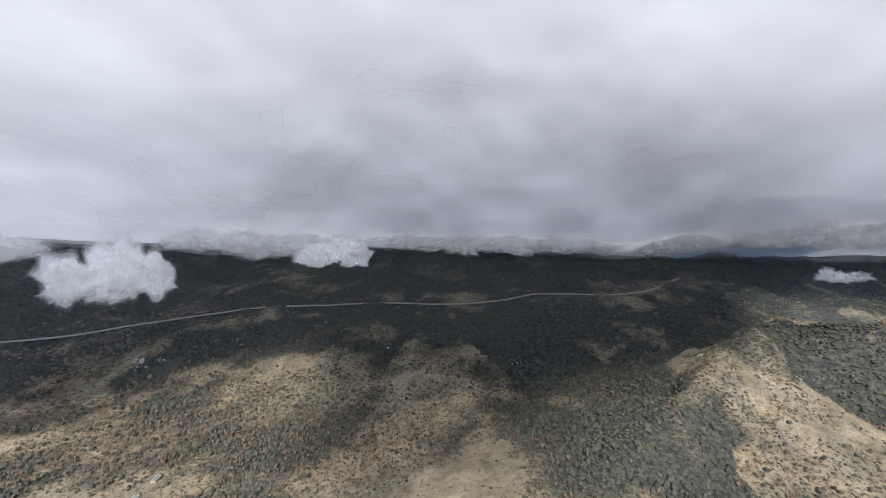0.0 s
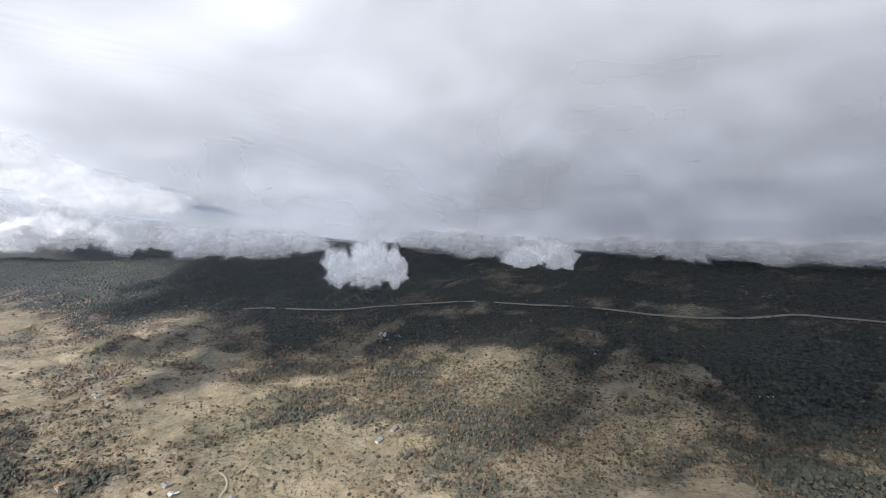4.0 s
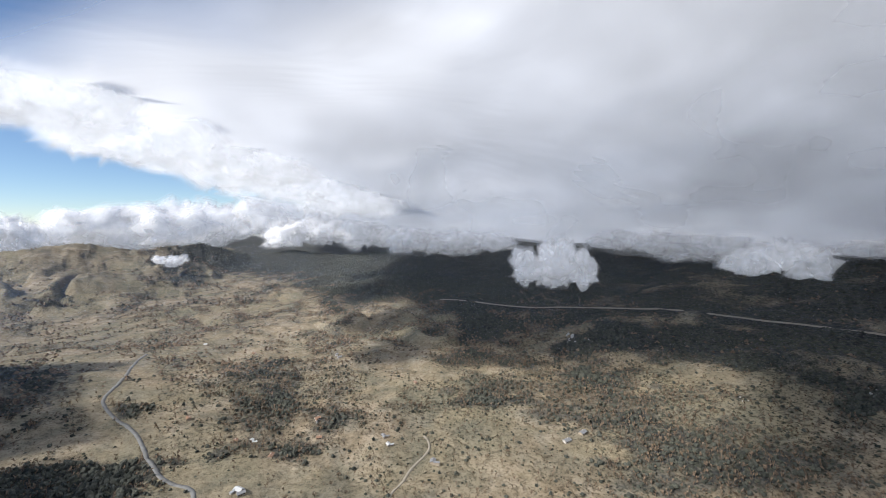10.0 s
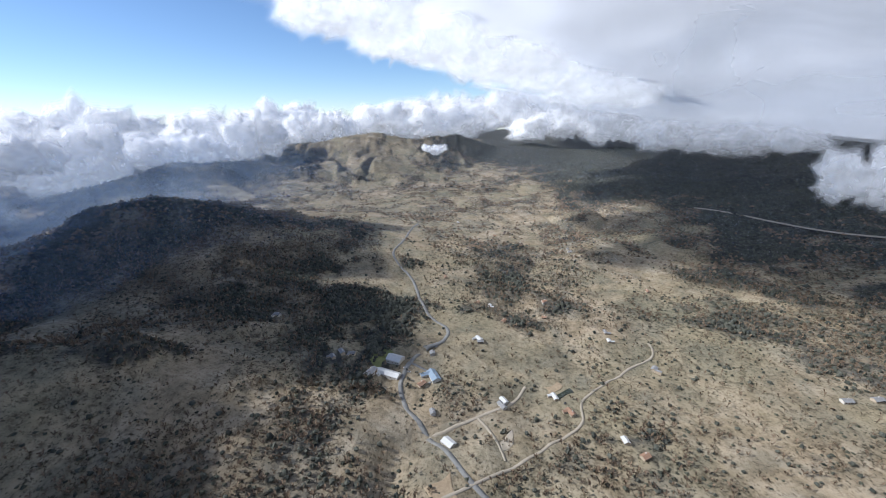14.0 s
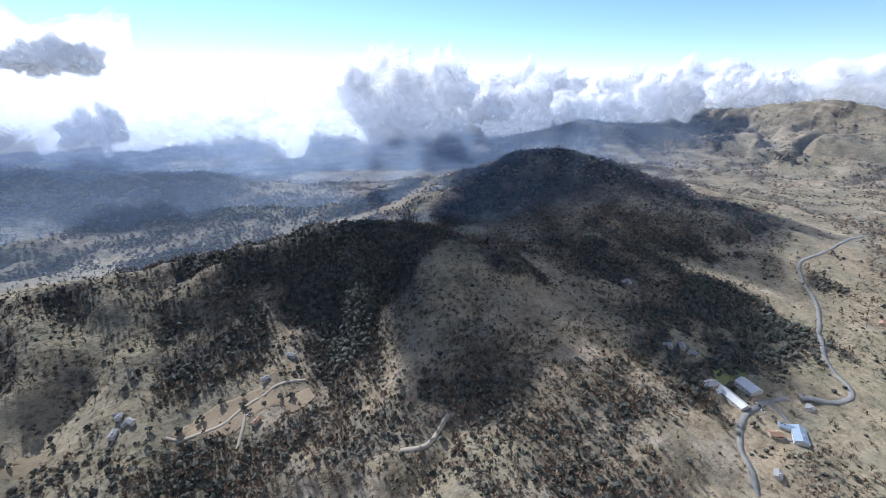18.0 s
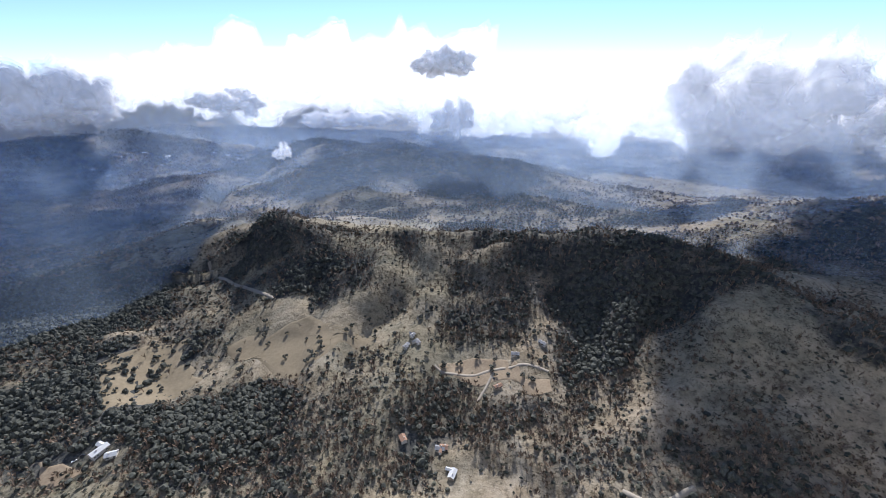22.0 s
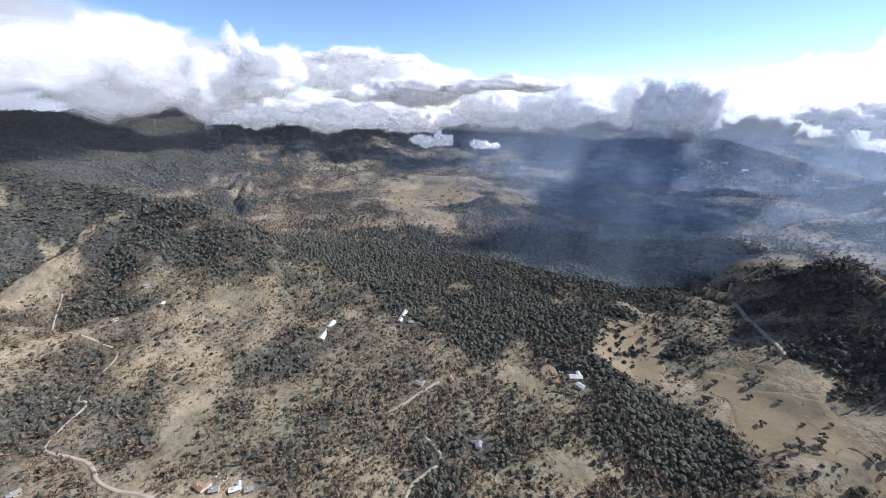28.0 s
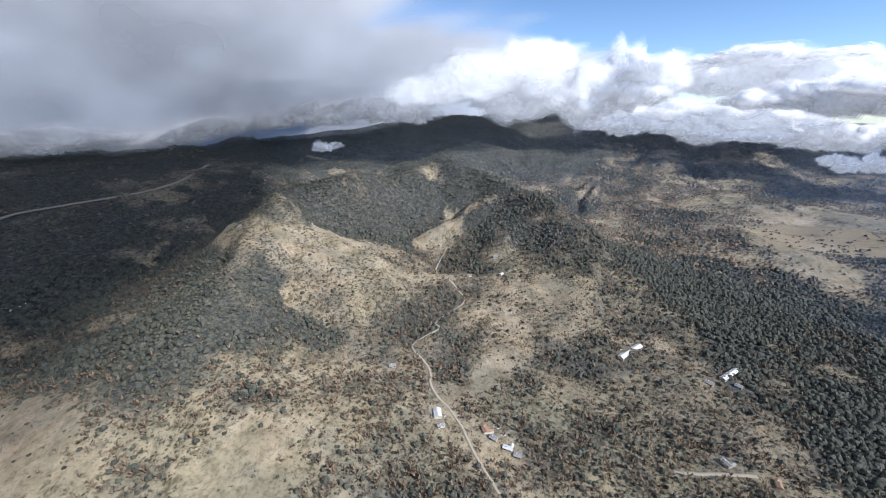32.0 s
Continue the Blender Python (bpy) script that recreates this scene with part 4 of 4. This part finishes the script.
def sow(name, xs, ys, radii, tall, templates, mat, label):
    """One mesh of many plants, each a turned and scaled template standing on the ground."""
    zs = land(xs, ys)
    vs, fs, base = [], [], 0
    pick = rng.integers(0, len(templates), len(xs))
    turn = rng.uniform(0, 2 * np.pi, len(xs))
    for k, (tv, tf) in enumerate(templates):
        sel = np.where(pick == k)[0]
        if not len(sel):
            continue
        c, s, r = np.cos(turn[sel])[:, None], np.sin(turn[sel])[:, None], radii[sel][:, None]
        v = np.stack([(tv[:, 0] * c - tv[:, 1] * s) * r + xs[sel][:, None], (tv[:, 0] * s + tv[:, 1] * c) * r + ys[sel][:, None],
                      tv[:, 2] * r * tall[sel][:, None] + zs[sel][:, None]], -1)
        vs.append(v.reshape(-1, 3))
        fs.append((tf[None] + (np.arange(len(sel)) * len(tv))[:, None, None] + base).reshape(-1, 3))
        base += len(sel) * len(tv)
    ob = new(name, mesh_from(name, np.concatenate(vs), np.concatenate(fs), mat, False))
    return tagged(ob, label, "trees", kind="stuff")


def scatter(inner, outer, cell, seed):
    """Jittered points in a ring round the valley, thinned out by the cover there; also the cover itself."""
    r = np.random.default_rng(seed)
    n = int(2 * outer / cell)
    i, j = np.meshgrid(np.arange(n), np.arange(n), indexing="ij")
    x = ((i + r.uniform(0, 1, i.shape)) * cell - outer).ravel() + EYE_X
    y = ((j + r.uniform(0, 1, i.shape)) * cell - outer).ravel() + EYE_Y
    d = np.hypot(x - EYE_X, y - EYE_Y)
    keep = (d >= inner) & (d < outer)
    x, y, d = x[keep], y[keep], d[keep]
    h, ribs = land(x, y, True)
    c = cover(x, y, h, ribs)
    keep = r.uniform(0, 1, len(x)) < np.clip(0.24 * smooth(0.04, 0.16, c) + 0.85 * smooth(0.14, 0.8, c), 0.05, 1) * open_ground(x, y)
    return x[keep], y[keep], c[keep], d[keep]


def open_ground(x, y):
    """0 on roads, yards and smooth fields, 1 elsewhere."""
    free = np.ones(len(x))
    for pts, width, *_ in ROADS:
        for a, b in zip(pts, pts[1:]):
            ln = (b[0] - a[0]) ** 2 + (b[1] - a[1]) ** 2
            s = np.clip(((x - a[0]) * (b[0] - a[0]) + (y - a[1]) * (b[1] - a[1])) / ln, 0, 1)
            free = np.where(np.hypot(x - a[0] - s * (b[0] - a[0]), y - a[1] - s * (b[1] - a[1])) < width * 0.5 + 2.2, 0, free)
    for quad, *_ in FIELDS:
        inside = np.ones(len(x), bool)
        turn = 1 if sum((quad[i][0] - quad[i - 1][0]) * (quad[i][1] + quad[i - 1][1]) for i in range(4)) < 0 else -1
        for i in range(4):
            (ax, ay), (bx, by) = quad[i - 1], quad[i]
            inside &= turn * ((bx - ax) * (y - ay) - (by - ay) * (x - ax)) > 0
        free = np.where(inside, 0.14, free)
    for hx, hy in (*HOMES_WEST, *HOMES_EAST, (-478, -92), (-508, -83), (-474, -28), (326, 167), (366, -322), (347, -316)):
        free = np.where(np.hypot(x - hx, y - hy) < 15, 0, free)
    for a in np.linspace(-22, 22, 7):
        free = np.where(np.hypot(x - 580 - a * math.cos(radians(155)), y + 16 - a * math.sin(radians(155))) < 9, 0, free)
    return free


# single oaks and leafless trees of the pastures and farms, each a thing of its own
def leafy_crown(seed, clumps, reach):
    """Crown of many small leaf clumps round the limbs, with an uneven outline and gaps."""
    r = np.random.default_rng(seed)
    bm = bmesh.new()
    for i in range(clumps):
        a, t = r.uniform(0, 2 * np.pi), r.uniform(0.25, 1) ** 0.6
        made = bmesh.ops.create_icosphere(bm, subdivisions=1, radius=r.uniform(0.7, 1.25))["verts"]
        at = Vector((math.cos(a) * t * reach, math.sin(a) * t * reach, 2.6 + r.uniform(0, 1.0) * (2.6 - 1.5 * t)))
        for v in made:
            v.co = v.co * float(r.uniform(0.75, 1.2)) * Vector((1, 1, 0.75)).x + at
    return bm


def limbs(seed, count, reach, twigs):
    """Tapered trunk that forks into limbs."""
    r = np.random.default_rng(seed)
    bm = bmesh.new()
    def taper(a, b, ra, rb):
        way = (b - a).normalized()
        side = way.orthogonal().normalized()
        other = way.cross(side)
        rings = [[bm.verts.new(p + (side * math.cos(k * 2.094) + other * math.sin(k * 2.094)) * q) for k in range(3)] for p, q in ((a, ra), (b, rb))]
        for k in range(3):
            bm.faces.new((rings[0][k], rings[0][(k + 1) % 3], rings[1][(k + 1) % 3], rings[1][k]))
    fork = Vector((0, 0, 1.8))
    taper(Vector((0, 0, -0.8)), fork, 0.42, 0.3)
    for i in range(count):
        a = 2 * np.pi * i / count + r.uniform(-0.3, 0.3)
        tip = fork + Vector((math.cos(a) * reach, math.sin(a) * reach, r.uniform(1.3, 3.4)))
        taper(fork, tip, 0.22, 0.07)
        for _ in range(twigs):
            root = fork.lerp(tip, r.uniform(0.35, 0.95))
            taper(root, root + Vector(r.uniform(-1.3, 1.3, 3)) + Vector((0, 0, 1.0)), 0.09, 0.03)
    return bm


def model_tree(kind, seed):
    top = new("oak_tree" if kind == 0 else "leafless_tree")
    if kind == 0:
        part("trunk", limbs(seed, 5, 2.4, 0), MAT_BARK, top)
        part("crown", leafy_crown(seed, 13, 2.9), MAT_EVERGREEN, top)
        return tagged(top, "dark evergreen oak standing on dry grass", "tree", "pasture oaks")
    part("trunk", limbs(seed, 5, 2.2, 1), MAT_BARK, top)
    part("crown", limbs(seed + 50, 8, 3.0, 6), MAT_BARE, top)
    return tagged(top, "brown leafless winter tree on dry grass", "tree", "leafless pasture trees")


GROVES = [((215, -485), 110, 45, 34, 0), ((400, -440), 80, 65, 46, 0), ((-420, 60), 130, 110, 55, 1), ((-330, 120), 70, 60, 20, 1), ((-480, -90), 60, 50, 22, 0),
          ((330, 120), 70, 60, 34, 1), ((560, -60), 80, 90, 36, 1), ((-30, -430), 90, 30, 22, 0)]
spot = np.random.default_rng(77)
for (cx, cy), rx, ry, count, kind in GROVES:
    models = [model_tree(kind, 300 + k) for k in range(3)]
    px, py = cx + rx * spot.uniform(-1, 1, count * 2), cy + ry * spot.uniform(-1, 1, count * 2)
    good = (open_ground(px, py) > 0.01)
    px, py = px[good][:count], py[good][:count]
    pz = land(px, py)
    for i, (x, y, z) in enumerate(zip(px, py, pz)):
        k = spot.uniform(0.75, 1.35)
        m = pose(x, y, z, 0, 0, spot.uniform(0, 360))
        if i < 3:
            models[i].matrix_world = m
            models[i].scale = (k, k, k * spot.uniform(0.85, 1.1))
        else:
            copy_thing(models[i % 3], m)

OAKS = [lumpy(1, 0.25, s) for s in range(4, 6)]
BARE = [leafless(9, s) for s in range(31, 37)]
THIN = [leafless(4, s) for s in range(61, 66)]
CROWNS = [octa(s) for s in range(41, 49)]
CLUMPS = [octa(s, True) for s in range(51, 57)]
for ring, (inner, outer, cell) in enumerate(((215, 480, 4.1), (480, 1000, 4.8), (1000, 1900, 8.0), (1900, 3300, 15.0))):
    x, y, c, d = scatter(inner, outer, cell, 100 + ring)
    hill = smooth(70, 150, land(x, y))
    u = rng.uniform(0, 1, len(x))
    north = smooth(150, 500, y)
    # dense places carry evergreen oaks, thin ones leafless trees and brush
    green = 0.18 + 0.8 * smooth(0.48, 0.82, c) - 0.15 * hill * (1 - north)
    brushy = np.clip(0.25 + 0.7 * north * hill, 0, 0.9)
    kinds = np.where(u < brushy, 1, np.where(rng.uniform(0, 1, len(x)) < green, 0, 2))
    grow = (1.0, 1.0, 1.25, 1.8)[ring]
    for k, (name, templates, mat, lo, hi, t0, t1, label) in enumerate((
            ("oak_wood", (OAKS + CROWNS, CROWNS, CLUMPS, CLUMPS)[ring], MAT_EVERGREEN, 1.7, 4.2, 0.8, 1.3, "dark evergreen oaks standing in woods and groves"),
            ("brush", (CLUMPS + CROWNS[:3], CLUMPS, CLUMPS, CLUMPS)[ring], MAT_CHAPARRAL, 1.2, 3.1, 0.6, 1.0, "grey-green chaparral bushes on the slopes"),
            ("leafless_trees", (BARE + THIN, THIN, CLUMPS, CLUMPS)[ring], MAT_BARE, 2.0, 4.0, 1.0, 1.5, "brown leafless winter trees scattered over dry grass"))):
        sel = kinds == k
        if sel.sum() == 0:
            continue
        sow(name, x[sel], y[sel], rng.uniform(lo, hi, sel.sum()) * grow * (0.8 + 0.45 * c[sel]), rng.uniform(t0, t1, sel.sum()), templates, mat, label)
